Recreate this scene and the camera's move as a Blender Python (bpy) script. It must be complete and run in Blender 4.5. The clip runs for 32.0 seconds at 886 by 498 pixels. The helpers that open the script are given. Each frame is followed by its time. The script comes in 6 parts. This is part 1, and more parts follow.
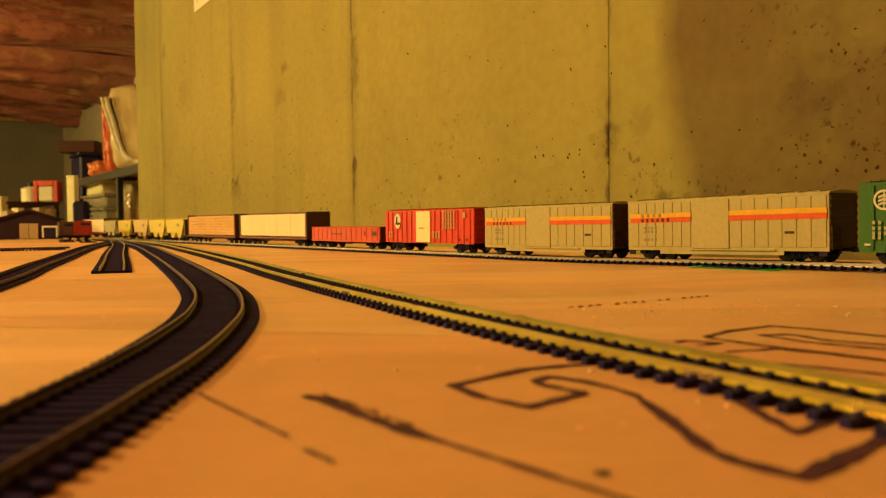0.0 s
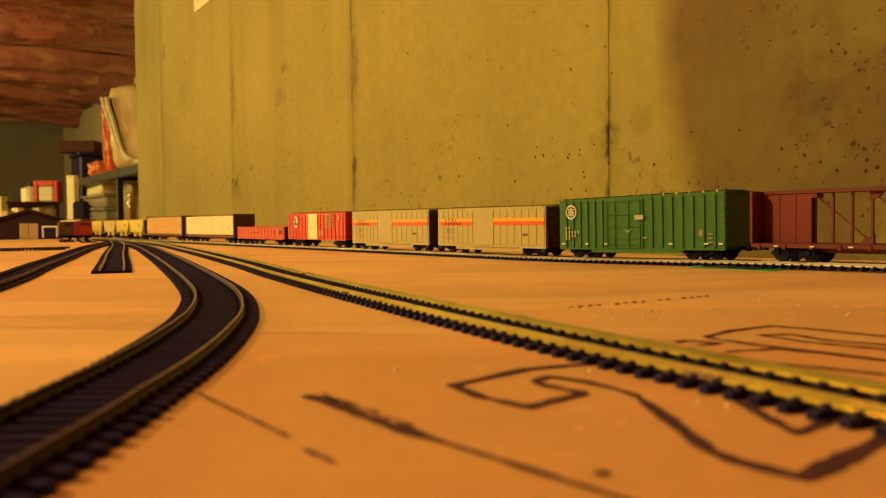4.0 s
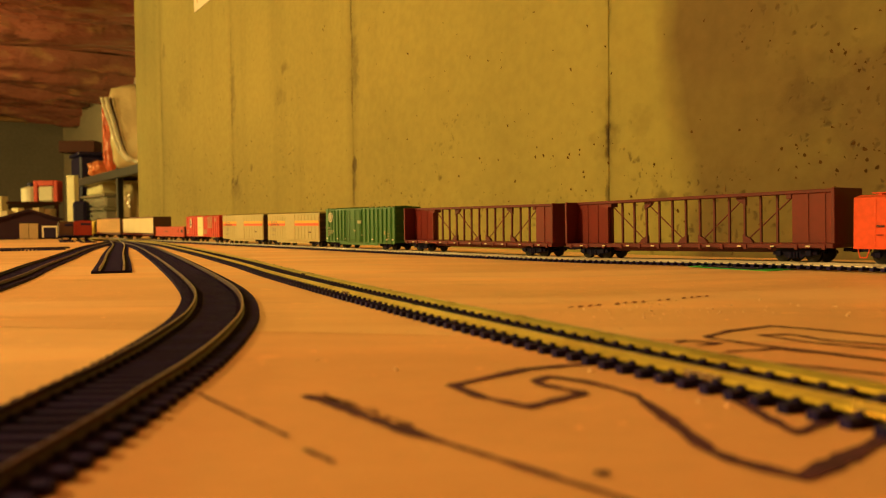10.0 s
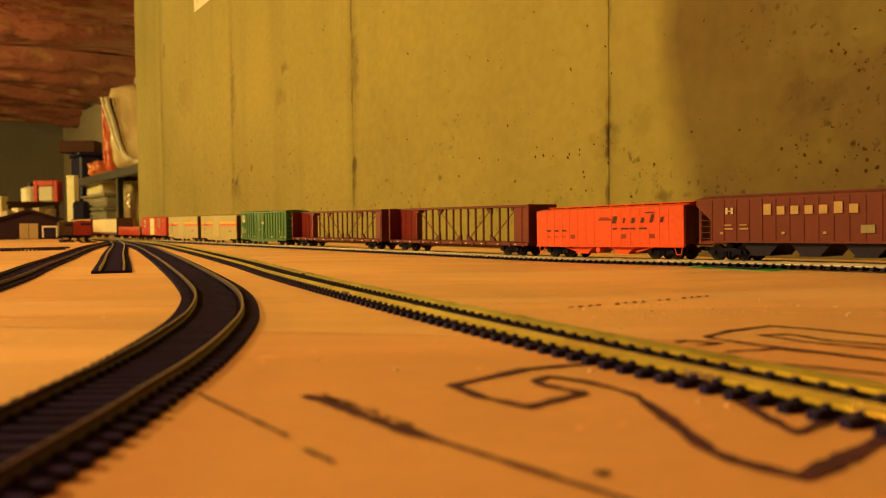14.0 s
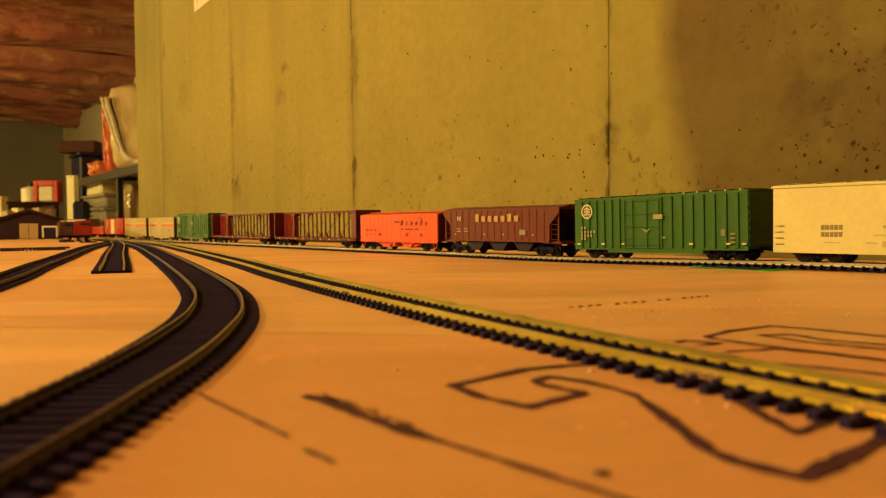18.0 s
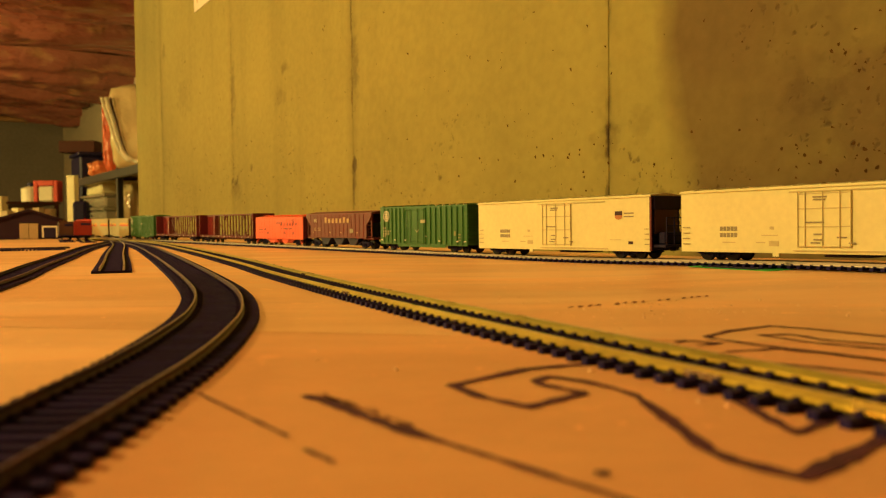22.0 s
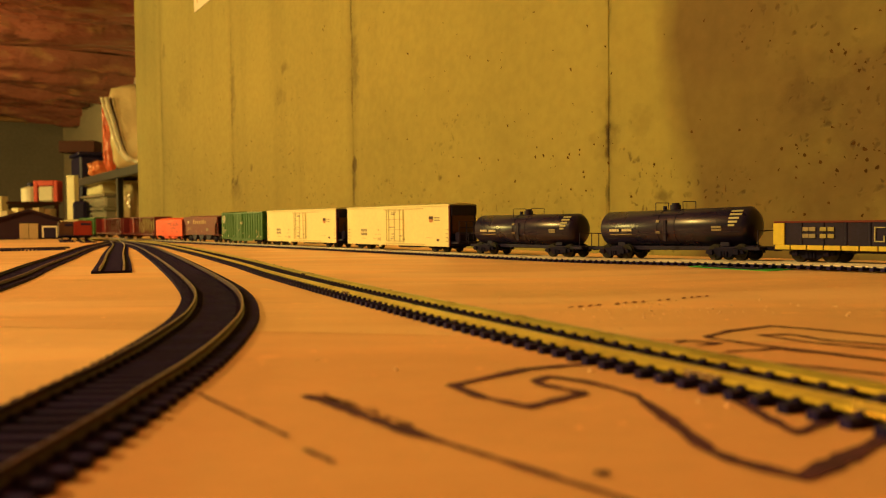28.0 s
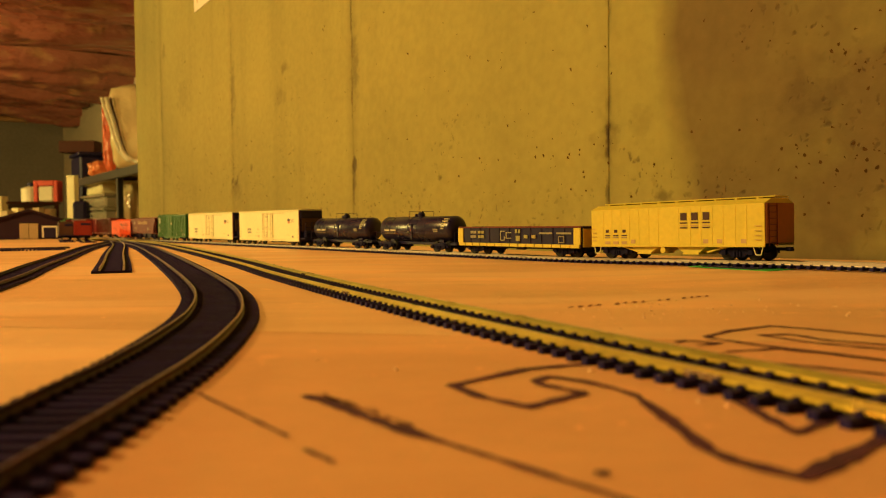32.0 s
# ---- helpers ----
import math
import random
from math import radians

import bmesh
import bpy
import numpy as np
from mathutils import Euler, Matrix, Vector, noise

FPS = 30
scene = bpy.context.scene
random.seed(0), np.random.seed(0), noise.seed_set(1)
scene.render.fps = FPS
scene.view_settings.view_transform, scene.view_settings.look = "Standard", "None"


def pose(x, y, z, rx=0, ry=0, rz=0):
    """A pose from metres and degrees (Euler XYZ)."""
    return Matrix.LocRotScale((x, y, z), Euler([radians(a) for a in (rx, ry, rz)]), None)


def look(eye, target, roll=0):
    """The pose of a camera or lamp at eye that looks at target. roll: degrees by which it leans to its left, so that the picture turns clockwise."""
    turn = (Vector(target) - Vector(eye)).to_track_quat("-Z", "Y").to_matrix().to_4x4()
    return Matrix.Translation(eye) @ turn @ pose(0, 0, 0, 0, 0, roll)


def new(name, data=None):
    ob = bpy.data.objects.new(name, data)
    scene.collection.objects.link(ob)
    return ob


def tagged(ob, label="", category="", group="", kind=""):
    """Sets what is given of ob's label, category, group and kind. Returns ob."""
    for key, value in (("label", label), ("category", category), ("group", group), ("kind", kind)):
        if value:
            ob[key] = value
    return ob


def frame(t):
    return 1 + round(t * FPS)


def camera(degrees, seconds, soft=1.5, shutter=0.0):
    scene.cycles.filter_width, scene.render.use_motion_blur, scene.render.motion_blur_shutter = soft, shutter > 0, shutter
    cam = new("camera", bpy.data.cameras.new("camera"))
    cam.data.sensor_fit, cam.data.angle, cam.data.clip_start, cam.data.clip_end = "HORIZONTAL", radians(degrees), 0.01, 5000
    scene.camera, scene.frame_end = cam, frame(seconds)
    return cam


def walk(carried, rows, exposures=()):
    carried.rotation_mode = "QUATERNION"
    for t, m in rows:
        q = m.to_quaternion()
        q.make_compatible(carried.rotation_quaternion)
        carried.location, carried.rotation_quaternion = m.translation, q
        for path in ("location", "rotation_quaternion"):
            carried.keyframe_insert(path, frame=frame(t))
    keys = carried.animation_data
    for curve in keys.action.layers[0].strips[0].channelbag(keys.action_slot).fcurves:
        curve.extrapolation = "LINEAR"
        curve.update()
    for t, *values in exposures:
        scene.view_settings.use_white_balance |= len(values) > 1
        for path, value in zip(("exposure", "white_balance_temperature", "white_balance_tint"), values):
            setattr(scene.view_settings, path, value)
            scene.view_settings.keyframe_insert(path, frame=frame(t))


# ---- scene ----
SECONDS = 32.0
# ---- camera: stands still on the foam board ----
cam = camera(58.5, SECONDS, soft=1.15)
cam.data.dof.use_dof = True
cam.data.dof.focus_distance = 0.62
cam.data.dof.aperture_fstop = 18.0
EYE = (0.0, 0.0, 0.038)
CAM = look(EYE, (0.0, 1.0, 0.038 - math.tan(math.atan(50 / 1400))), roll=-0.573)
walk(cam, [(0.0, CAM), (SECONDS, CAM)])

# ---- light: one warm bulb in the basement, off to the side, and an added fill far off ----
world = bpy.data.worlds.new("world")
scene.world = world
world.use_nodes = True
world.node_tree.nodes["Background"].inputs[0].default_value = (1.0, 0.6, 0.2, 1)
world.node_tree.nodes["Background"].inputs[1].default_value = 0.02


def bulb(name, at, watts, size, color=(1.0, 0.655, 0.165)):
    data = bpy.data.lights.new(name, "POINT")
    data.energy, data.color, data.shadow_soft_size = watts, color, size
    ob = new(name, data)
    ob.matrix_basis = pose(*at)
    return ob


bulb("bulb_light", (-1.78, 0.14, 1.20), 159.0, 0.09)
# unseen fill, added to brighten the far room
bulb("far_fill_light", (-4.6, 3.5, 0.85), 270.0, 0.10, (1.0, 0.74, 0.19))
scene.view_settings.exposure = 0.0


# ---- materials ----
def nodes_of(name):
    m = bpy.data.materials.new(name)
    m.use_nodes = True
    nt = m.node_tree
    return m, nt, nt.nodes["Principled BSDF"]


def mat(name, color, rough=0.5, metal=0.0, big=18.0, small=260.0, var=0.14, bump=0.12, piece=0.0, alpha_glass=0.0, coat=0.0, depth=0.0006, spec=0.5):
    """Colour with patchy wear at a big and a small scale, and a fine relief; piece: spread from object to object."""
    m, nt, b = nodes_of(name)
    N, link = nt.nodes.new, nt.links.new
    tc = N("ShaderNodeTexCoord")
    n1, n2 = N("ShaderNodeTexNoise"), N("ShaderNodeTexNoise")
    n1.inputs["Scale"].default_value, n2.inputs["Scale"].default_value = big, small
    n1.inputs["Detail"].default_value, n2.inputs["Detail"].default_value = 5, 3
    for n in (n1, n2):
        link(tc.outputs["Object"], n.inputs["Vector"])
    add = N("ShaderNodeMath")
    add.operation = "ADD"
    link(n1.outputs["Fac"], add.inputs[0]), link(n2.outputs["Fac"], add.inputs[1])
    rng = N("ShaderNodeMapRange")
    rng.inputs["From Min"].default_value, rng.inputs["From Max"].default_value = 0.65, 1.35
    rng.inputs["To Min"].default_value, rng.inputs["To Max"].default_value = 1 - var, 1 + var
    link(add.outputs[0], rng.inputs["Value"])
    fac = rng.outputs[0]
    if piece:
        info, r2, mul = N("ShaderNodeObjectInfo"), N("ShaderNodeMapRange"), N("ShaderNodeMath")
        r2.inputs["To Min"].default_value, r2.inputs["To Max"].default_value = 1 - piece, 1 + piece
        mul.operation = "MULTIPLY"
        link(info.outputs["Random"], r2.inputs["Value"])
        link(r2.outputs[0], mul.inputs[0]), link(fac, mul.inputs[1])
        fac = mul.outputs[0]
    mixc = N("ShaderNodeVectorMath")
    mixc.operation = "SCALE"
    mixc.inputs[0].default_value = color
    link(fac, mixc.inputs["Scale"])
    link(mixc.outputs[0], b.inputs["Base Color"])
    rr = N("ShaderNodeMapRange")
    rr.inputs["To Min"].default_value, rr.inputs["To Max"].default_value = max(rough - 0.12, 0.03), min(rough + 0.12, 1)
    link(n2.outputs["Fac"], rr.inputs["Value"])
    link(rr.outputs[0], b.inputs["Roughness"])
    b.inputs["Metallic"].default_value = metal
    b.inputs["Specular IOR Level"].default_value = spec
    b.inputs["Transmission Weight"].default_value = alpha_glass
    b.inputs["Coat Weight"].default_value = coat
    if bump:
        bp = N("ShaderNodeBump")
        bp.inputs["Strength"].default_value, bp.inputs["Distance"].default_value = bump, depth
        link(n2.outputs["Fac"], bp.inputs["Height"])
        link(bp.outputs[0], b.inputs["Normal"])
    return m


STAINS = [
    (-0.632, 0.135, 0.0051, 0.014, 0.75), (-0.633, 0.113, 0.004, 0.0064, 0.6), (-0.633, 0.065, 0.004, 0.0255, 0.55), (-0.629, 0.141, 0.0169, 0.0101, 0.3),
    (-0.634, 0.132, 0.0221, 0.0382, 0.16), (-1.237, 0.135, 0.0104, 0.0159, 0.7), (-1.23, 0.306, 0.0164, 0.0689, 0.3), (-1.236, 0.11, 0.0083, 0.0198, 0.35),
    (-1.842, 0.136, 0.0192, 0.0135, 0.7), (-1.831, 0.118, 0.0302, 0.0403, 0.3), (-1.841, 0.353, 0.0191, 0.0671, 0.3), (-1.533, 0.356, 0.0228, 0.0139, 0.35),
    (-1.57, 0.301, 0.0353, 0.019, 0.25), (-2.423, 0.543, 0.018, 0.0302, 0.35), (-1.73, 0.161, 0.0104, 0.009, 0.5), (-2.234, 0.393, 0.072, 0.0629, 0.16),
    (-0.557, 0.06, 0.0133, 0.0083, 0.5), (-0.968, 0.101, 0.0088, 0.0083, 0.6), (-0.389, 0.144, 0.03, 0.0246, 0.22), (-0.584, 0.143, 0.017, 0.0213, 0.12),
]


def concrete_mat():
    """Form-cast concrete: broad blotches, drip streaks, bug holes and fine grain."""
    m, nt, b = nodes_of("cast_concrete")
    N, link = nt.nodes.new, nt.links.new
    tc, info = N("ShaderNodeTexCoord"), N("ShaderNodeObjectInfo")
    shift, comb = N("ShaderNodeVectorMath"), N("ShaderNodeCombineXYZ")
    mul = N("ShaderNodeMath")
    mul.operation, mul.inputs[1].default_value = "MULTIPLY", 37.0
    link(info.outputs["Random"], mul.inputs[0])
    link(mul.outputs[0], comb.inputs[1])
    link(tc.outputs["Object"], shift.inputs[0]), link(comb.outputs[0], shift.inputs[1])

    def field(scale, detail, stretch=(1, 1, 1), kind="ShaderNodeTexNoise"):
        mp, tex = N("ShaderNodeMapping"), N(kind)
        mp.inputs["Scale"].default_value = stretch
        link(shift.outputs[0], mp.inputs[0]), link(mp.outputs[0], tex.inputs["Vector"])
        tex.inputs["Scale"].default_value = scale
        if kind == "ShaderNodeTexNoise":
            tex.inputs["Detail"].default_value = detail
        return tex

    def ranged(out, a, z, lo, hi):
        r = N("ShaderNodeMapRange")
        r.inputs["From Min"].default_value, r.inputs["From Max"].default_value = a, z
        r.inputs["To Min"].default_value, r.inputs["To Max"].default_value = lo, hi
        link(out, r.inputs["Value"])
        return r.outputs[0]

    def times(p, q):
        x = N("ShaderNodeMath")
        x.operation = "MULTIPLY"
        link(p, x.inputs[0]), link(q, x.inputs[1])
        return x.outputs[0]

    blotch = ranged(field(2.3, 6).outputs["Fac"], 0.3, 0.7, 0.84, 1.10)
    streak = ranged(field(11.0, 6, (1, 1, 0.10)).outputs["Fac"], 0.50, 0.75, 1.01, 0.86)
    grain = ranged(field(75.0, 4).outputs["Fac"], 0.3, 0.7, 0.93, 1.06)
    sep = N("ShaderNodeSeparateXYZ")
    link(tc.outputs["Object"], sep.inputs[0])
    # bug holes: few high up, many low down
    low = ranged(sep.outputs["Z"], 0.26, 0.04, 0.0, 0.20)
    near = times(ranged(sep.outputs["X"], -0.50, -0.28, 0.0, 0.10), ranged(sep.outputs["Z"], 0.22, 0.14, 0.0, 1.0))
    patch = N("ShaderNodeMath")
    patch.operation = "ADD"
    link(field(7.0, 4).outputs["Fac"], patch.inputs[0]), link(low, patch.inputs[1])
    patch2 = N("ShaderNodeMath")
    patch2.operation = "ADD"
    link(patch.outputs[0], patch2.inputs[0]), link(near, patch2.inputs[1])
    gate = ranged(patch2.outputs[0], 0.64, 0.72, 0.0, 1.0)
    warp, amount = N("ShaderNodeVectorMath"), N("ShaderNodeVectorMath")
    warp.operation, amount.operation = "ADD", "SCALE"
    amount.inputs["Scale"].default_value = 0.022
    link(field(60.0, 3).outputs["Color"], amount.inputs[0])
    link(shift.outputs[0], warp.inputs[0]), link(amount.outputs[0], warp.inputs[1])

    def holes(scale, a, z):
        tex, mp = N("ShaderNodeTexVoronoi"), N("ShaderNodeMapping")
        mp.inputs["Scale"].default_value = (1, 0.0, 0.8)
        tex.inputs["Scale"].default_value = scale
        link(warp.outputs[0], mp.inputs[0]), link(mp.outputs[0], tex.inputs["Vector"])
        rgb = N("ShaderNodeSeparateColor")
        link(tex.outputs["Color"], rgb.inputs[0])
        return times(ranged(tex.outputs["Distance"], a, z, 1.0, 0.0), ranged(rgb.outputs[0], 0.50, 0.80, 0.0, 1.0))

    pits = N("ShaderNodeMath")
    pits.operation = "MAXIMUM"
    link(holes(85.0, 0.10, 0.30), pits.inputs[0]), link(holes(170.0, 0.14, 0.40), pits.inputs[1])
    spot = times(pits.outputs[0], gate)
    dark = ranged(spot, 0.0, 1.0, 1.0, 0.45)
    # rusty leaks along the form seams
    lane, off = N("ShaderNodeMath"), N("ShaderNodeMath")
    lane.operation, lane.inputs[1].default_value = "ADD", 2.460 + 0.6095 * 8.5
    link(sep.outputs["X"], lane.inputs[0])
    wrapn = N("ShaderNodeMath")
    wrapn.operation, wrapn.inputs[1].default_value = "MODULO", 0.6095
    link(lane.outputs[0], wrapn.inputs[0])
    off.operation, off.inputs[1].default_value = "SUBTRACT", 0.30475
    link(wrapn.outputs[0], off.inputs[0])
    gap = N("ShaderNodeMath")
    gap.operation = "ABSOLUTE"
    link(off.outputs[0], gap.inputs[0])
    seam = times(ranged(gap.outputs[0], 0.0008, 0.006, 1.0, 0.0), ranged(field(14.0, 6, (0.3, 1, 1)).outputs["Fac"], 0.50, 0.60, 0.0, 1.0))
    seam_wide = times(ranged(gap.outputs[0], 0.0, 0.024, 1.0, 0.0), ranged(field(3.0, 5, (1, 1, 0.4)).outputs["Fac"], 0.30, 0.65, 0.15, 1.0))
    leak = times(ranged(seam, 0.0, 1.0, 1.0, 0.42), ranged(seam_wide, 0.0, 1.0, 1.0, 0.80))
    # single stains: along the wall, height, half width, half height, depth
    ruffle = ranged(field(60.0, 5).outputs["Fac"], 0.25, 0.75, -0.75, 0.75)
    for px, pz, hw, hh, deep in STAINS:
        mp, ln, ad = N("ShaderNodeMapping"), N("ShaderNodeVectorMath"), N("ShaderNodeMath")
        mp.vector_type = "POINT"
        mp.inputs["Scale"].default_value = (1 / hw, 0.0, 1 / hh)
        mp.inputs["Location"].default_value = (-px / hw, 0.0, -pz / hh)
        ln.operation = "LENGTH"
        ad.operation = "ADD"
        link(tc.outputs["Object"], mp.inputs[0]), link(mp.outputs[0], ln.inputs[0])
        link(ln.outputs["Value"], ad.inputs[0]), link(ruffle, ad.inputs[1])
        leak = times(leak, ranged(ad.outputs[0], 0.35, 1.05, 1.0 - deep, 1.0))
    # a broad darker tone over one end of the wall, with a wandering edge
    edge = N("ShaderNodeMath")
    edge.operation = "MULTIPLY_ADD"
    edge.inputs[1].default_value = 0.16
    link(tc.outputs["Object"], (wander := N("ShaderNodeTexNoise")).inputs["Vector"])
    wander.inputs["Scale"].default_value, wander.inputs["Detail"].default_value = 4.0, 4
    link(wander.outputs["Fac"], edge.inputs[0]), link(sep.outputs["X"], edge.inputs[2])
    end_mask = ranged(edge.outputs[0], -0.470, -0.432, 0.0, 1.0)
    blotchy = ranged(field(4.2, 5).outputs["Fac"], 0.54, 0.66, 1.0, 0.82)
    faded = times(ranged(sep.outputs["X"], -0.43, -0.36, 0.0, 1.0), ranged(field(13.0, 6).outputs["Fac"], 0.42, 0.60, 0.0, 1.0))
    darkened = times(times(end_mask, blotchy), ranged(faded, 0.0, 1.0, 1.0, 0.5))
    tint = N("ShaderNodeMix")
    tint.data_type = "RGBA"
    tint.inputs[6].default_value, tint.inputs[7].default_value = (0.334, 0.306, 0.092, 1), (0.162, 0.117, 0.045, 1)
    link(darkened, tint.inputs[0])
    clean = times(times(blotch, streak), grain)
    dirt = times(dark, leak)
    fac = times(clean, dirt)
    col = N("ShaderNodeVectorMath")
    col.operation = "SCALE"
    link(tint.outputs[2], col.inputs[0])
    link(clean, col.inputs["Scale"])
    grime = N("ShaderNodeMix")
    grime.data_type = "RGBA"
    grime.inputs[6].default_value = (0.036, 0.014, 0.008, 1)
    link(dirt, grime.inputs[0]), link(col.outputs[0], grime.inputs[7])
    link(grime.outputs[2], b.inputs["Base Color"])
    b.inputs["Roughness"].default_value = 0.85
    bp = N("ShaderNodeBump")
    bp.inputs["Strength"].default_value, bp.inputs["Distance"].default_value = 0.35, 0.004
    link(fac, bp.inputs["Height"])
    link(bp.outputs[0], b.inputs["Normal"])
    return m


def foam_mat(name, color, wear):
    """Pink extruded foam: mottled skin with streaks, dust, scuffs and painted-in sheen bands."""
    m, nt, b = nodes_of(name)
    N, link = nt.nodes.new, nt.links.new
    tc = N("ShaderNodeTexCoord")

    def field(scale, detail, stretch):
        mp, tex = N("ShaderNodeMapping"), N("ShaderNodeTexNoise")
        mp.inputs["Scale"].default_value = stretch
        mp.inputs["Rotation"].default_value = (0, 0, radians(14))
        link(tc.outputs["Object"], mp.inputs[0]), link(mp.outputs[0], tex.inputs["Vector"])
        tex.inputs["Scale"].default_value, tex.inputs["Detail"].default_value = scale, detail
        return tex.outputs["Fac"]

    def ranged(out, a, z, lo, hi):
        r = N("ShaderNodeMapRange")
        r.inputs["From Min"].default_value, r.inputs["From Max"].default_value = a, z
        r.inputs["To Min"].default_value, r.inputs["To Max"].default_value = lo, hi
        link(out, r.inputs["Value"])
        return r.outputs[0]

    def times(p, q):
        x = N("ShaderNodeMath")
        x.operation = "MULTIPLY"
        link(p, x.inputs[0]), link(q, x.inputs[1])
        return x.outputs[0]

    bands = ranged(field(4.0, 4, (0.6, 1.4, 1)), 0.3, 0.7, 0.94, 1.06)
    mottle = ranged(field(22.0, 5, (1, 1, 1)), 0.3, 0.7, 0.95, 1.05)
    fleck_field = field(210.0, 2, (1, 1, 1))
    fleck = ranged(fleck_field, 0.68, 0.76, 1.0, 1.35)
    dust = ranged(field(150.0, 4, (1, 2.0, 1)), 0.3, 0.7, 0.97, 1.03)
    scuff = ranged(field(5.0, 6, (1.2, 0.8, 1)), 0.48, 0.58, 0.985, 1.03)
    worn = ranged(field(6.0, 8, (0.45, 1.9, 1)), 0.50, 0.60, 0.98, 1.15)
    scratch = ranged(field(60.0, 6, (0.7, 0.7, 1)), 0.66, 0.70, 1.0, 1.14)
    fac = times(times(times(times(times(times(bands, mottle), fleck), dust), scuff), worn), scratch)
    col = N("ShaderNodeVectorMath")
    col.operation = "SCALE"
    col.inputs[0].default_value = color
    link(fac, col.inputs["Scale"])
    # pale bands: scuffing, with the skin's sheen painted in
    sheen_mix = N("ShaderNodeMix")
    sheen_mix.data_type = "RGBA"
    sheen_mix.inputs[7].default_value = (0.93, 0.62, 0.36, 1)
    link(ranged(field(5.0, 9, (0.40, 2.1, 1)), 0.50, 0.58, 0.0, wear), sheen_mix.inputs[0])
    link(col.outputs[0], sheen_mix.inputs[6]), link(sheen_mix.outputs[2], b.inputs["Base Color"])
    link(ranged(field(9.0, 4, (0.6, 2.0, 1)), 0.3, 0.7, 0.37, 0.57), b.inputs["Roughness"])
    bp = N("ShaderNodeBump")
    bp.inputs["Strength"].default_value, bp.inputs["Distance"].default_value = 0.25, 0.0006
    link(field(160.0, 4, (1, 1, 1)), bp.inputs["Height"])
    link(bp.outputs[0], b.inputs["Normal"])
    return m


def insulation_mat():
    """Old paper-faced batts: long wrinkles along the joists, stains and shiny scuffs."""
    m, nt, b = nodes_of("insulation_facing")
    N, link = nt.nodes.new, nt.links.new
    tc = N("ShaderNodeTexCoord")

    def field(scale, detail, stretch):
        mp, tex = N("ShaderNodeMapping"), N("ShaderNodeTexNoise")
        mp.inputs["Scale"].default_value = stretch
        link(tc.outputs["Object"], mp.inputs[0]), link(mp.outputs[0], tex.inputs["Vector"])
        tex.inputs["Scale"].default_value, tex.inputs["Detail"].default_value = scale, detail
        return tex.outputs["Fac"]

    def ranged(out, a, z, lo, hi):
        r = N("ShaderNodeMapRange")
        r.inputs["From Min"].default_value, r.inputs["From Max"].default_value = a, z
        r.inputs["To Min"].default_value, r.inputs["To Max"].default_value = lo, hi
        link(out, r.inputs["Value"])
        return r.outputs[0]

    stain, scuff = ranged(field(1.6, 5, (1.6, 0.6, 1)), 0.3, 0.7, 0.62, 1.25), ranged(field(9.0, 5, (1, 0.5, 1)), 0.52, 0.68, 0.0, 0.55)
    col, mix = N("ShaderNodeVectorMath"), N("ShaderNodeMix")
    col.operation, col.inputs[0].default_value = "SCALE", (0.34, 0.108, 0.082)
    link(stain, col.inputs["Scale"])
    mix.data_type = "RGBA"
    mix.inputs[7].default_value = (0.52, 0.28, 0.14, 1)
    link(scuff, mix.inputs[0]), link(col.outputs[0], mix.inputs[6])
    link(mix.outputs[2], b.inputs["Base Color"])
    link(ranged(field(5.0, 3, (1, 0.4, 1)), 0.3, 0.7, 0.22, 0.55), b.inputs["Roughness"])
    b.inputs["Coat Weight"].default_value, b.inputs["Coat Roughness"].default_value = 0.5, 0.12
    bp = N("ShaderNodeBump")
    bp.inputs["Strength"].default_value, bp.inputs["Distance"].default_value = 0.8, 0.07
    crumple, both = N("ShaderNodeMath"), N("ShaderNodeMath")
    crumple.operation, crumple.inputs[1].default_value = "MULTIPLY", 0.8
    both.operation = "ADD"
    link(field(11.0, 6, (1.0, 0.55, 1.0)), crumple.inputs[0])
    link(field(6.0, 5, (1.0, 0.16, 1.0)), both.inputs[0]), link(crumple.outputs[0], both.inputs[1])
    link(both.outputs[0], bp.inputs["Height"])
    link(bp.outputs[0], b.inputs["Normal"])
    return m


CONCRETE = concrete_mat()
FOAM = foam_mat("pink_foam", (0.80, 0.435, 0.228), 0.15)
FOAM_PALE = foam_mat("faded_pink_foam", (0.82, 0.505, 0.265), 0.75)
FOAM_SHEEN = foam_mat("sheen_pink_foam", (0.88, 0.575, 0.310), 0.35)
PIT = mat("pit_grit", (0.085, 0.045, 0.016), 0.9, big=40, small=400, var=0.5, spec=0.1)
SCUFF = mat("scuffed_foam", (0.92, 0.66, 0.46), 0.4)
FAR_GREY = mat("bare_foundation", (0.215, 0.180, 0.150), 0.9, big=1.2, small=30, var=0.16, bump=0.3, depth=0.004)
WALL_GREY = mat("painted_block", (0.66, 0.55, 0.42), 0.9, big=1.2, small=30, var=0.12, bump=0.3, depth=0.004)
# kept dark for the unseen walls, to cut bounce onto the car ends
DARK_WALL = mat("low_bounce_block", (0.17, 0.16, 0.13), 0.9, big=1.2, small=30, var=0.15, bump=0.3, depth=0.004)
FLOOR = mat("floor_concrete", (0.28, 0.27, 0.23), 0.8, big=2, small=60, bump=0.2, depth=0.002)
INSUL = insulation_mat()
JOIST = mat("joist_wood", (0.30, 0.19, 0.10), 0.7, big=4, small=60, var=0.2)
SILL = mat("sill_timber", (0.48, 0.24, 0.10), 0.7, big=4, small=60, var=0.2)
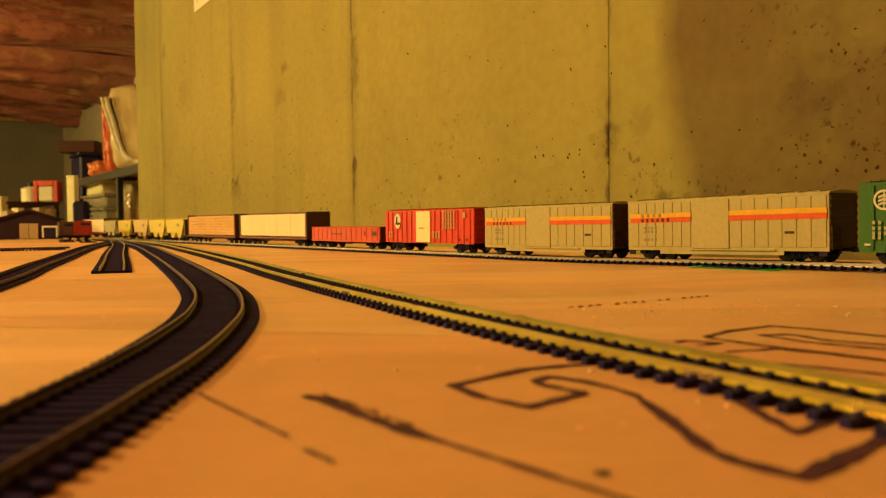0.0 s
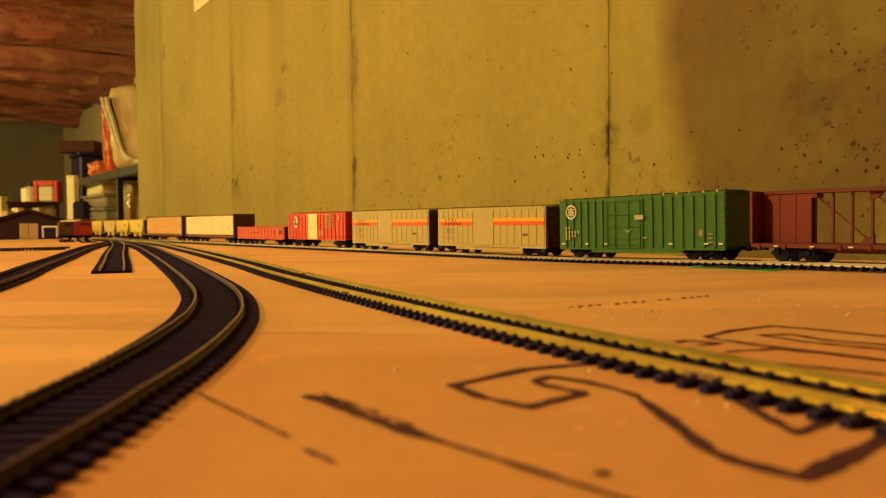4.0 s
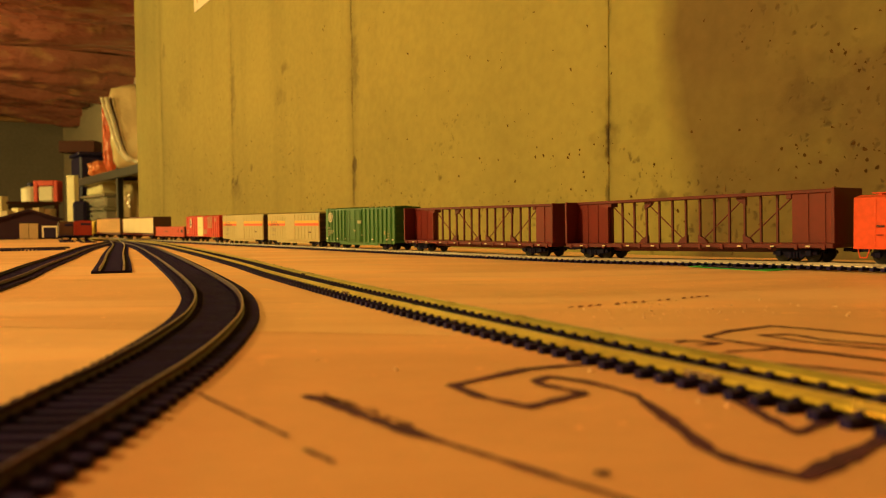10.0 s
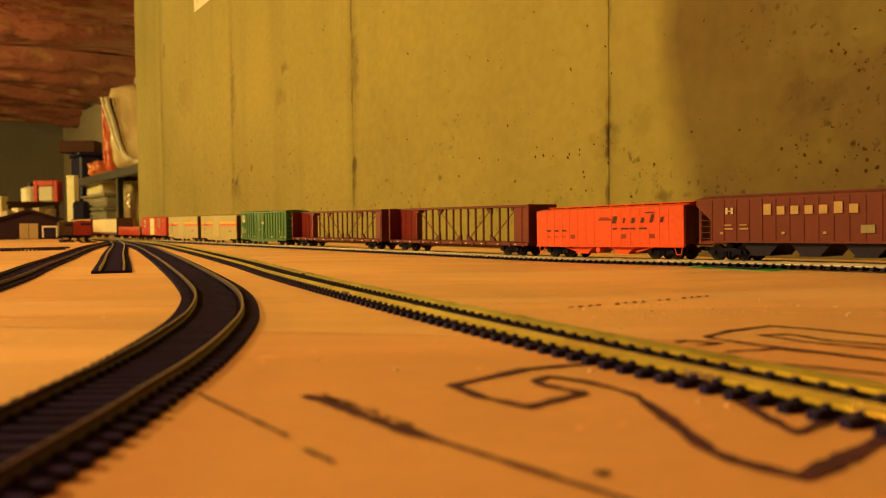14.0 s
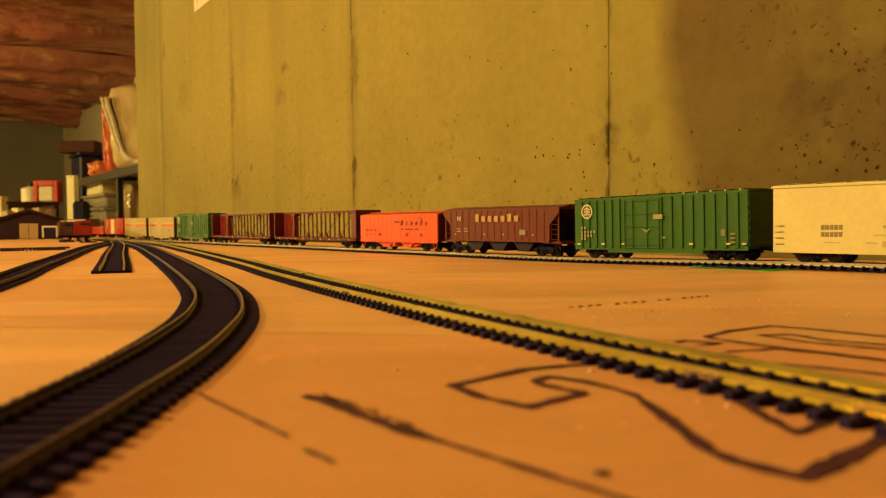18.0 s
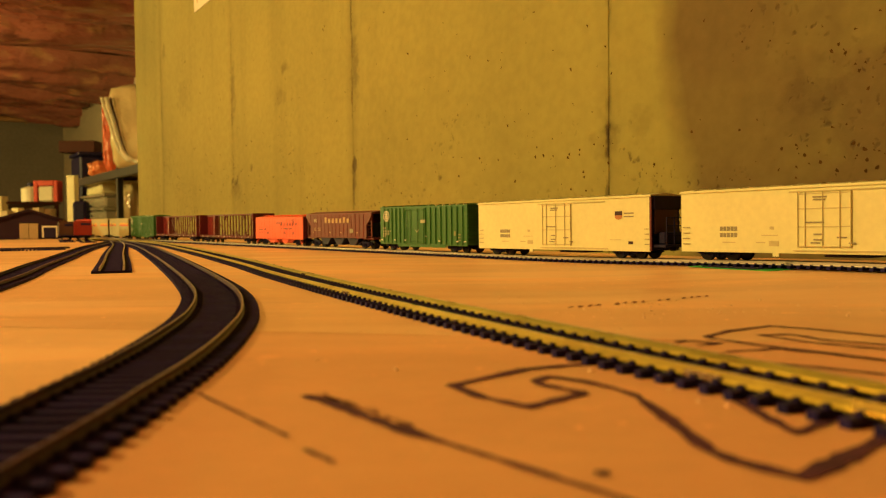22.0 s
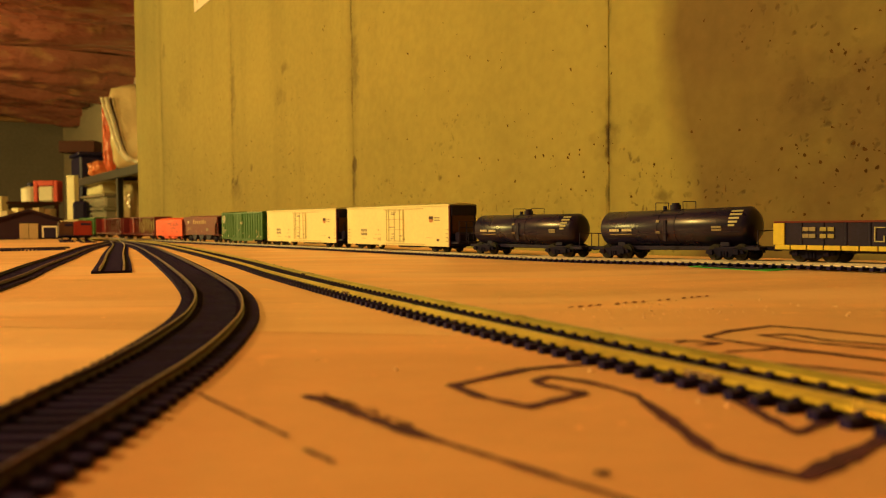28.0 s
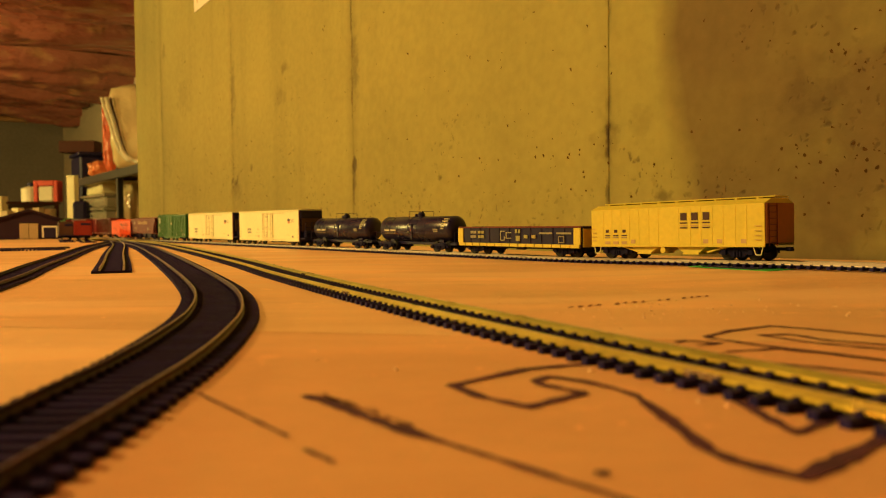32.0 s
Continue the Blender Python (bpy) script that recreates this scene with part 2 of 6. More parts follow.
GAP_JOIST = mat("gap_shade_joist", (0.045, 0.026, 0.018), 0.85, big=4, small=60, var=0.25, spec=0.1)
PLY = mat("plywood", (0.42, 0.30, 0.17), 0.65, big=5, small=120, var=0.15)
NICKEL = mat("pale_rail", (0.60, 0.55, 0.52), 0.40, 0.75, big=12, small=45, var=0.16, bump=0.0)
WORN_HEAD = mat("worn_rail_head", (0.36, 0.29, 0.34), 0.34, 0.75, big=12, small=45, var=0.2, bump=0.0)
# brighter, smoother brass that puts a glint on the siding's near end
GLINT_BRASS = mat("glint_brass_rail", (0.82, 0.68, 0.22), 0.22, 0.92, big=12, small=45, var=0.1, bump=0.0)
RUBBED = mat("rubbed_rail_head", (0.66, 0.62, 0.50), 0.30, 0.85, big=12, small=45, var=0.16, bump=0.0)
BRASS = mat("brass_rail", (0.64, 0.54, 0.15), 0.36, 0.85, big=12, small=45, var=0.16, bump=0.0)
OLD_RAIL = mat("dull_rail", (0.085, 0.058, 0.110), 0.45, 0.35, big=15, small=60, var=0.22, bump=0.0)
TIE = mat("tie_plastic", (0.017, 0.0120, 0.095), 0.62, big=60, small=700, var=0.3, bump=0.3, piece=0.25, depth=0.0003, spec=0.12)
MARKER = mat("marker_ink", (0.080, 0.019, 0.056), 0.8, big=70, small=900, var=0.45, bump=0)
FADED_INK = mat("faded_print", (0.30, 0.10, 0.06), 0.8, big=70, small=900, var=0.45, bump=0)
GREEN_CARD = mat("green_card", (0.03, 0.42, 0.07), 0.5)
BLACK = mat("black_plastic", (0.015, 0.012, 0.060), 0.5, big=60, small=600, var=0.3, spec=0.25)
TRUCK = mat("truck_plastic", (0.010, 0.0085, 0.045), 0.75, big=90, small=900, var=0.35, bump=0.3, spec=0.15)
WHEEL = mat("wheel_steel", (0.032, 0.030, 0.034), 0.45, 0.8, big=90, small=900)
JOINER = mat("joiner_metal", (0.62, 0.56, 0.44), 0.25, 0.9, big=90, small=900)
RED = mat("red_car_paint", (0.62, 0.035, 0.02), 0.42)
REDG = mat("red_gondola_paint", (0.58, 0.06, 0.03), 0.45)
ORANGE = mat("orange_car_paint", (0.85, 0.10, 0.035), 0.42)
MAROON = mat("oxide_car_paint", (0.130, 0.015, 0.026), 0.5)
OXIDE = mat("freight_brown_paint", (0.145, 0.0175, 0.022), 0.5)
DULL_RED = mat("dull_red_paint", (0.30, 0.024, 0.018), 0.5)
GREY = mat("grey_car_paint", (0.46, 0.41, 0.21), 0.5)
SHADED_END = mat("shaded_end_tone", (0.36, 0.13, 0.045), 0.55)
DARKEND = mat("dark_end_paint", (0.075, 0.032, 0.025), 0.55)
GREEN = mat("green_car_paint", (0.036, 0.150, 0.036), 0.42)
WHITE = mat("white_car_paint", (0.82, 0.81, 0.50), 0.45, var=0.06)
YELLOW = mat("yellow_car_paint", (0.70, 0.59, 0.075), 0.45, var=0.09)
TANYEL = mat("faded_yellow_paint", (0.62, 0.47, 0.20), 0.5)
STRIPE_Y = mat("stripe_yellow", (0.80, 0.46, 0.03), 0.45)
STRIPE_R = mat("stripe_red", (0.75, 0.10, 0.03), 0.45)
LETTER_W = mat("white_lettering", (0.72, 0.70, 0.60), 0.5)
LETTER_T = mat("tan_lettering", (0.52, 0.36, 0.20), 0.5)
LETTER_D = mat("dark_lettering", (0.050, 0.014, 0.024), 0.5)
LETTER_G = mat("grey_lettering", (0.30, 0.27, 0.20), 0.5)
# tan for faint print, and for the shade lines of the reefer's white fittings
SHADE_PRINT_T = mat("tan_shade_and_print", (0.61, 0.55, 0.33), 0.5)
LETTER_Y = mat("dim_yellow_lettering", (0.36, 0.33, 0.12), 0.5)
LETTER_P = mat("pale_lettering", (0.42, 0.42, 0.28), 0.5)
GREEN_FADED = mat("faded_green_stencil", (0.24, 0.26, 0.12), 0.5)
# the truss car's oxide paint, brightened where light strikes the wings
LIT_OXIDE = mat("lit_oxide_paint", (0.175, 0.018, 0.022), 0.5)
LOGO_O = mat("orange_logo", (0.55, 0.24, 0.10), 0.5)
LUMBER_O = mat("lumber_planks", (0.70, 0.45, 0.20), 0.7, big=12, small=160, var=0.2)
LUMBER_W = mat("wrapped_lumber", (0.78, 0.72, 0.52), 0.5, var=0.07)
SHED = mat("shed_siding", (0.028, 0.012, 0.034), 0.7, spec=0.2)
SHED_ROOF = mat("shed_roof", (0.026, 0.011, 0.026), 0.75, spec=0.2)
BEIGE = mat("beige_plastic", (0.42, 0.33, 0.21), 0.6)
BLUE_STEEL = mat("blue_steel", (0.075, 0.075, 0.085), 0.42, 0.3)
CREAM = mat("cream_box", (0.72, 0.66, 0.42), 0.6)
CLEAR = mat("clear_tub", (0.66, 0.62, 0.52), 0.15, alpha_glass=0.6, var=0.05)
WRAP = mat("plastic_wrap", (0.70, 0.58, 0.34), 0.16, big=3, small=9, var=0.18, bump=0.5, coat=0.6, depth=0.03)
WRAP_RED = mat("printed_wrap_red", (0.62, 0.12, 0.05), 0.22, big=3, small=18, var=0.2, bump=0.8, coat=0.5, depth=0.03)
WRAP_ORANGE = mat("orange_bag", (0.65, 0.22, 0.09), 0.25, big=6, small=30, var=0.25, bump=0.8, depth=0.02)
WRAP_HIGHLIGHT = mat("highlight_wrap", (0.82, 0.78, 0.62), 0.10, big=6, small=40, var=0.15, bump=0.6, coat=0.8, depth=0.01)
JUG = mat("white_jug", (0.70, 0.66, 0.52), 0.4)
RED_BOX = mat("red_crate", (0.55, 0.06, 0.04), 0.5)
WOOD_DARK = mat("dark_plank", (0.055, 0.018, 0.014), 0.7, spec=0.15)
PAPER = mat("paper_tag", (0.78, 0.76, 0.66), 0.8, var=0.05)


# ---- mesh helpers ----
def part(name, bm, material, parent=None, label="", smooth=False):
    """Links a bmesh as one mesh object, under its thing if one is given."""
    me = bpy.data.meshes.new(name)
    bm.to_mesh(me)
    bm.free()
    return shared(name, me, material, parent, label, smooth)


def shared(name, me, material, parent=None, label="", smooth=False, m=None):
    if not me.materials:
        me.materials.append(material)
    if smooth:
        for p in me.polygons:
            p.use_smooth = True
    ob = new(name, me)
    if parent is not None:
        ob.parent = parent
    if m is not None:
        ob.matrix_basis = m
    if label:
        tagged(ob, label)
    return ob


def box(bm, x0, x1, y0, y1, z0, z1, bevel=0.0, m=None):
    """Adds a box, its edges bevelled, to bm."""
    vs = bmesh.ops.create_cube(bm, size=1.0)["verts"]
    for v in vs:
        v.co = Vector(((x0 + x1) / 2 + v.co.x * (x1 - x0), (y0 + y1) / 2 + v.co.y * (y1 - y0), (z0 + z1) / 2 + v.co.z * (z1 - z0)))
    if bevel:
        es = list({e for v in vs for e in v.link_edges})
        out = bmesh.ops.bevel(bm, geom=es, offset=bevel, segments=1, affect="EDGES")
        vs = list({v for f in out["faces"] for v in f.verts} | {v for v in vs if v.is_valid})
    if m is not None:
        bmesh.ops.transform(bm, matrix=m, verts=vs)
    return bm


def B(*a, **k):
    return box(bmesh.new(), *a, **k)


def tube(bm, a, b, r, n=8, r2=None):
    """Adds a closed rod from a to b."""
    a, b = Vector(a), Vector(b)
    m = Matrix.Translation((a + b) / 2) @ (b - a).to_track_quat("Z", "Y").to_matrix().to_4x4()
    bmesh.ops.create_cone(bm, cap_ends=True, segments=n, radius1=r, radius2=r if r2 is None else r2, depth=(b - a).length, matrix=m)
    return bm


def prism(profile, x0, x1, axis="x"):
    """A solid with the outline `profile` [(a, b), ...] drawn along an axis."""
    bm = bmesh.new()
    place = {"x": lambda s, a, b: (s, a, b), "y": lambda s, a, b: (a, s, b), "z": lambda s, a, b: (a, b, s)}[axis]
    lo = [bm.verts.new(place(x0, a, b)) for a, b in profile]
    hi = [bm.verts.new(place(x1, a, b)) for a, b in profile]
    bm.faces.new(lo), bm.faces.new(hi)
    for i in range(len(lo)):
        bm.faces.new((lo[i - 1], lo[i], hi[i], hi[i - 1]))
    bmesh.ops.recalc_face_normals(bm, faces=bm.faces)
    return bm


def smooth_line(points, step):
    """A Catmull-Rom line through the points, cut into even steps."""
    P = [Vector(p) for p in points]
    P = [2 * P[0] - P[1]] + P + [2 * P[-1] - P[-2]]
    fine = []
    for i in range(1, len(P) - 2):
        for k in range(24):
            t = k / 24
            a, b, c, d = P[i - 1], P[i], P[i + 1], P[i + 2]
            fine.append(0.5 * (2 * b + (c - a) * t + (2 * a - 5 * b + 4 * c - d) * t * t + (3 * b - a - 3 * c + d) * t ** 3))
    fine.append(P[-2])
    out, need = [fine[0]], step
    for a, b in zip(fine, fine[1:]):
        length = (b - a).length
        while need <= length:
            out.append(a.lerp(b, need / length))
            need += step
        need -= length
    return out


def headings(line):
    return [((line[min(i + 1, len(line) - 1)] - line[max(i - 1, 0)]).normalized()) for i in range(len(line))]


# ---- the train's line: straight along the wall, then a curve out of sight behind the shed ----
U = Vector((-0.598, 0.8015, 0)).normalized()
NRM = Vector((0.8015, 0.598, 0)).normalized()
P0 = Vector((0.6347, 0.0102, 0))
TURN_AT, TURN_R = 2.80, 0.46
RAIL_TOP = 0.0045


def ease(x):
    x = min(max(x, 0.0), 1.0)
    return x * x * (3 - 2 * x)


def rise(s):
    """The board and the line climb a little towards the near end."""
    return 0.0042 * ease((0.92 - s) / 0.34)


def on_line(s):
    """The place and heading on the train's line at s metres."""
    if s <= TURN_AT:
        p, d = P0 + U * s, U
    else:
        a = min((s - TURN_AT) / TURN_R, math.pi)
        rest = s - TURN_AT - a * TURN_R
        left = -NRM
        p = P0 + U * TURN_AT + U * TURN_R * math.sin(a) + left * TURN_R * (1 - math.cos(a))
        d = U * math.cos(a) + left * math.sin(a)
        p = p + d * rest
    return Vector((p.x, p.y, rise(s))), d


def board_lift(x, y):
    """Height of the foam's skin: it lifts towards the train's line at the near end."""
    v = Vector((x, y, 0)) - P0
    return 0.74 * rise(v.dot(U)) * ease((v.dot(NRM) + 0.17) / 0.10)


# ---- the room ----
ROOM = pose(0, 0, 0, 0, 0, -55.6)
FLOOR_Z, CEIL_Z = -0.88, 1.56


def slab(name, x0, x1, y0, y1, z0, z1, material, label, category="wall", bevel=0.0):
    ob = part(name, B(x0, x1, y0, y1, z0, z1, bevel=bevel), material)
    ob.matrix_basis = ROOM
    return tagged(ob, label, category, kind="structure")


slab("floor", -11.6, 3.2, -4.2, 2.1, FLOOR_Z - 0.1, FLOOR_Z, FLOOR, "grey concrete basement floor", "floor")
wall = tagged(new("wall_side"), "yellow-lit poured concrete basement wall with form seams", "wall", kind="structure")
wall.matrix_basis = ROOM
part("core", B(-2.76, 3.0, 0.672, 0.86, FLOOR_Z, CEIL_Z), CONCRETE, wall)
PANEL = 0.6095
edges = [-2.766, -2.460] + [-2.460 + PANEL * i for i in range(1, 9)] + [3.0]
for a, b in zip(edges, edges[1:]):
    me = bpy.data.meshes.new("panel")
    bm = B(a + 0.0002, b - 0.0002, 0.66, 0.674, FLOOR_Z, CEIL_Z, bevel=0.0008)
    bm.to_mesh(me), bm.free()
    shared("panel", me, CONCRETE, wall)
def bug_holes():
    """Small dark voids left in the cast face, strewn in drifts, more of them low down."""
    rnd = random.Random(21)
    bm = bmesh.new()

    def pit(p, z, r, long, lean):
        n, k = 9, Vector((p, z * 5, r * 900))
        ring = []
        for i in range(n):
            a = 2 * math.pi * i / n
            d = r * (1 + 0.95 * noise.noise(k + Vector((math.cos(a), math.sin(a), 0)) * 2.3))
            x, y = d * long * math.cos(a), d * math.sin(a)
            ring.append(bm.verts.new((p + x * math.cos(lean) - y * math.sin(lean), 0.6597, z + x * math.sin(lean) + y * math.cos(lean))))
        bm.faces.new(ring)

    # drifts: along the wall, height, spread, number
    drifts = ((-0.792, 0.171, 0.010, 4), (-0.770, 0.121, 0.014, 5), (-0.853, 0.112, 0.018, 6), (-0.755, 0.138, 0.012, 3), (-0.560, 0.088, 0.018, 8), (-0.706, 0.118, 0.020, 3),
              (-0.369, 0.173, 0.007, 5), (-0.347, 0.164, 0.008, 5), (-0.358, 0.090, 0.018, 9), (-0.415, 0.100, 0.016, 6), (-0.477, 0.070, 0.022, 7), (-0.405, 0.070, 0.022, 8),
              (-1.40, 0.120, 0.05, 7), (-1.10, 0.100, 0.06, 9), (-0.95, 0.090, 0.05, 9), (-0.330, 0.085, 0.025, 12), (-0.66, 0.080, 0.04, 9))
    for p, z, spread, count in drifts:
        for _ in range(count):
            pit(p + rnd.gauss(0, spread), z + rnd.gauss(0, spread * 0.6), rnd.choice((0.0004, 0.0005, 0.0006, 0.0008, 0.0012)), rnd.uniform(0.9, 2.4), rnd.choice((-0.9, -0.5, 1.1, -1.3)) + rnd.uniform(-0.3, 0.3))
    for _ in range(420):
        p = rnd.uniform(-2.7, -0.20)
        z = 0.03 + abs(rnd.gauss(0, 0.20))
        pit(p, z, rnd.choice((0.0004, 0.0004, 0.0005, 0.0007, 0.0009)) * (1 + 0.45 * abs(p)), rnd.uniform(0.9, 2.2), rnd.choice((-0.9, 1.2, 1.5, -0.5)) + rnd.uniform(-0.4, 0.4))
    bmesh.ops.recalc_face_normals(bm, faces=bm.faces)
    tagged(part("bug_holes", bm, PIT, wall), kind="stuff")


bug_holes()
slab("wall_return", -2.766, -2.56, 0.862, 1.79, FLOOR_Z, CEIL_Z, CONCRETE, "short return of the concrete wall")
slab("wall_beyond", -11.4, -2.77, 1.79, 2.0, FLOOR_Z, CEIL_Z, WALL_GREY, "pale concrete wall of the room beyond")
slab("wall_far", -11.6, -11.4, -4.0, 1.79, FLOOR_Z, CEIL_Z, FAR_GREY, "dim grey-green foundation wall at the far end")
slab("wall_opposite", -11.4, 3.0, -4.2, -4.0, FLOOR_Z, CEIL_Z, DARK_WALL, "unseen dark grey wall closing the basement")
slab("wall_back", 3.0, 3.2, -4.0, 0.66, FLOOR_Z, CEIL_Z, DARK_WALL, "unseen dark grey wall closing the basement behind")
slab("trim_sill_plate", -11.398, -11.28, -4.0, 1.78, CEIL_Z - 0.215, CEIL_Z - 0.160, SILL, "orange-brown wooden sill plate on the far wall", "trim")


def ceiling():
    """Joists with bulging insulation batts between, in one mesh."""
    bm = bmesh.new()
    rnd = random.Random(4)
    joists = []
    p = -11.4
    while p < 3.0:
        w = 0.46 + rnd.uniform(-0.10, 0.12)
        rows, cols = 150, 16
        sag, twin = rnd.uniform(-0.07, 0.11), rnd.uniform(0.30, 0.70)
        grid = []
        for i in range(rows + 1):
            q = -4.0 + 5.79 * i / rows
            line = []
            for j in range(cols + 1):
                a = j / cols
                fold = twin + 0.22 * noise.noise(Vector((p * 2.3, q * 0.6, 7)))
                crease = math.exp(-((a - fold) / 0.08) ** 2) * 0.18 * max(0.0, 0.55 + noise.noise(Vector((q * 0.8, p * 1.9, 3))))
                bulge = 0.01 + math.sin(math.pi * a) ** 0.5 * (0.165 + sag) - crease
                wob = 0.09 * noise.noise(Vector((p * 1.7, q * 0.7, a * 1.5))) + 0.035 * noise.noise(Vector((p * 5, q * 1.3, a * 5))) + 0.026 * noise.noise(Vector((p * 3 + a * 9, q * 4, a * 9)))
                line.append(bm.verts.new((p + w * a + 0.012 * noise.noise(Vector((q * 3, p, 0))), q, CEIL_Z - 0.005 - bulge * (1 + 4 * wob) - wob * 0.7 * math.sin(math.pi * a))))
            grid.append(line)
        for i in range(rows):
            for j in range(cols):
                bm.faces.new((grid[i][j], grid[i][j + 1], grid[i + 1][j + 1], grid[i + 1][j]))
        joists.append((p + w - 0.002, p + w + 0.045))
        p += w + 0.043
    box(bm, -11.4, 3.0, -4.0, 1.8, CEIL_Z + 0.0, CEIL_Z + 0.05)
    soft = set(bm.faces)
    # joists coloured near black, standing in for the shaded gaps between batts
    for a, b in joists:
        box(bm, a, b, -4.0, 1.79, CEIL_Z - 0.055, CEIL_Z - 0.001)
    bmesh.ops.recalc_face_normals(bm, faces=bm.faces)
    for f in bm.faces:
        f.material_index = 0 if f in soft else 1
    ob = part("ceiling", bm, INSUL, smooth=True)
    ob.data.materials.append(GAP_JOIST)
    ob.matrix_basis = ROOM
    return tagged(ob, "brown-pink insulation batts sagging between ceiling joists", "ceiling", kind="structure")


ceiling()


# ---- the table and its foam boards ----
def layout_table():
    t = tagged(new("layout_table"), "plywood layout table on timber legs under foam boards", "table")
    t.matrix_basis = ROOM @ pose(0, 0, FLOOR_Z)
    top = -FLOOR_Z - 0.0254
    part("tabletop", B(-3.25, 2.60, -1.1, 0.645, top - 0.018, top, bevel=0.001), PLY, t)
    for x in (-3.1, -1.2, 0.85, 2.45):
        for y in (-1.0, 0.55):
            part("leg", B(x - 0.04, x + 0.04, y - 0.04, y + 0.04, 0, top - 0.018, bevel=0.002), JOIST, t)
    return t


layout_table()


def foam_board(keep, label, material, side=0):
    """One foam board: the table's area cut along its joints, its skin lifted where it warps."""
    bm = bmesh.new()
    nx, ny = 200, 70
    grid = [[bm.verts.new(ROOM @ Vector((-3.25 + 5.85 * i / nx, -1.1 + 1.745 * j / ny, 0))) for j in range(ny + 1)] for i in range(nx + 1)]
    for i in range(nx):
        for j in range(ny):
            bm.faces.new((grid[i][j], grid[i + 1][j], grid[i + 1][j + 1], grid[i][j + 1]))
    along = Vector((0.173, -0.035, 0)).normalized()
    across = Vector((-along.y, along.x, 0))
    bmesh.ops.bisect_plane(bm, geom=bm.verts[:] + bm.edges[:] + bm.faces[:], plane_co=Vector((0.003, 0.2605, 0)) + across * 0.0004 * keep,
                           plane_no=across * keep, clear_inner=True)
    if side:
        run = Vector((-0.0075, 0.36, 0)).normalized()
        out_way = Vector((run.y, -run.x, 0))
        bmesh.ops.bisect_plane(bm, geom=bm.verts[:] + bm.edges[:] + bm.faces[:], plane_co=Vector((-0.0735, 0.15, 0)) + out_way * 0.0004 * side,
                               plane_no=out_way * side, clear_inner=True)
    top = bm.faces[:]
    out = bmesh.ops.extrude_face_region(bm, geom=top)
    low = [e for e in out["geom"] if isinstance(e, bmesh.types.BMVert)]
    for v in low:
        v.co.z -= 0.0250
    lowset = set(low)
    for v in bm.verts:
        if v not in lowset:
            v.co.z += board_lift(v.co.x, v.co.y)
    bmesh.ops.recalc_face_normals(bm, faces=bm.faces)
    return tagged(part("foam_board", bm, material), label, "foam board", group="foam boards on the table")


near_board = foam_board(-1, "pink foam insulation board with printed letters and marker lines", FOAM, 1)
# this board and its joint are added; the paler colour carries the sheen
foam_board(-1, "added pink foam board beside the curved track, paler for its sheen", FOAM_SHEEN, -1)
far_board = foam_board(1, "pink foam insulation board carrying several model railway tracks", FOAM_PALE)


def ribbon(name, points, width, parent, material=MARKER, step=0.0012, z=0.0003, label="", ragged=0.0):
    """An ink line on the board."""
    line = []
    for (ax, ay), (bx, by) in zip(points, points[1:]):
        n = max(2, int(math.hypot(bx - ax, by - ay) / step))
        line += [Vector((ax + (bx - ax) * k / n, ay + (by - ay) * k / n, 0)) for k in range(n)]
    line.append(Vector((*points[-1], 0)))
    bm = bmesh.new()
    last = None
    for i, (p, d) in enumerate(zip(line, headings(line))):
        side = Vector((-d.y, d.x, 0))
        w = width / 2 * (1 + ragged * noise.noise(Vector((i * 0.31, p.x * 40, 0))))
        zz = board_lift(p.x, p.y) + z
        a, b = bm.verts.new((*(p + side * w).xy, zz)), bm.verts.new((*(p - side * w).xy, zz))
        if last:
            bm.faces.new((last[1], b, a, last[0]))
        last = (a, b)
    return part(name, bm, material, parent, label)


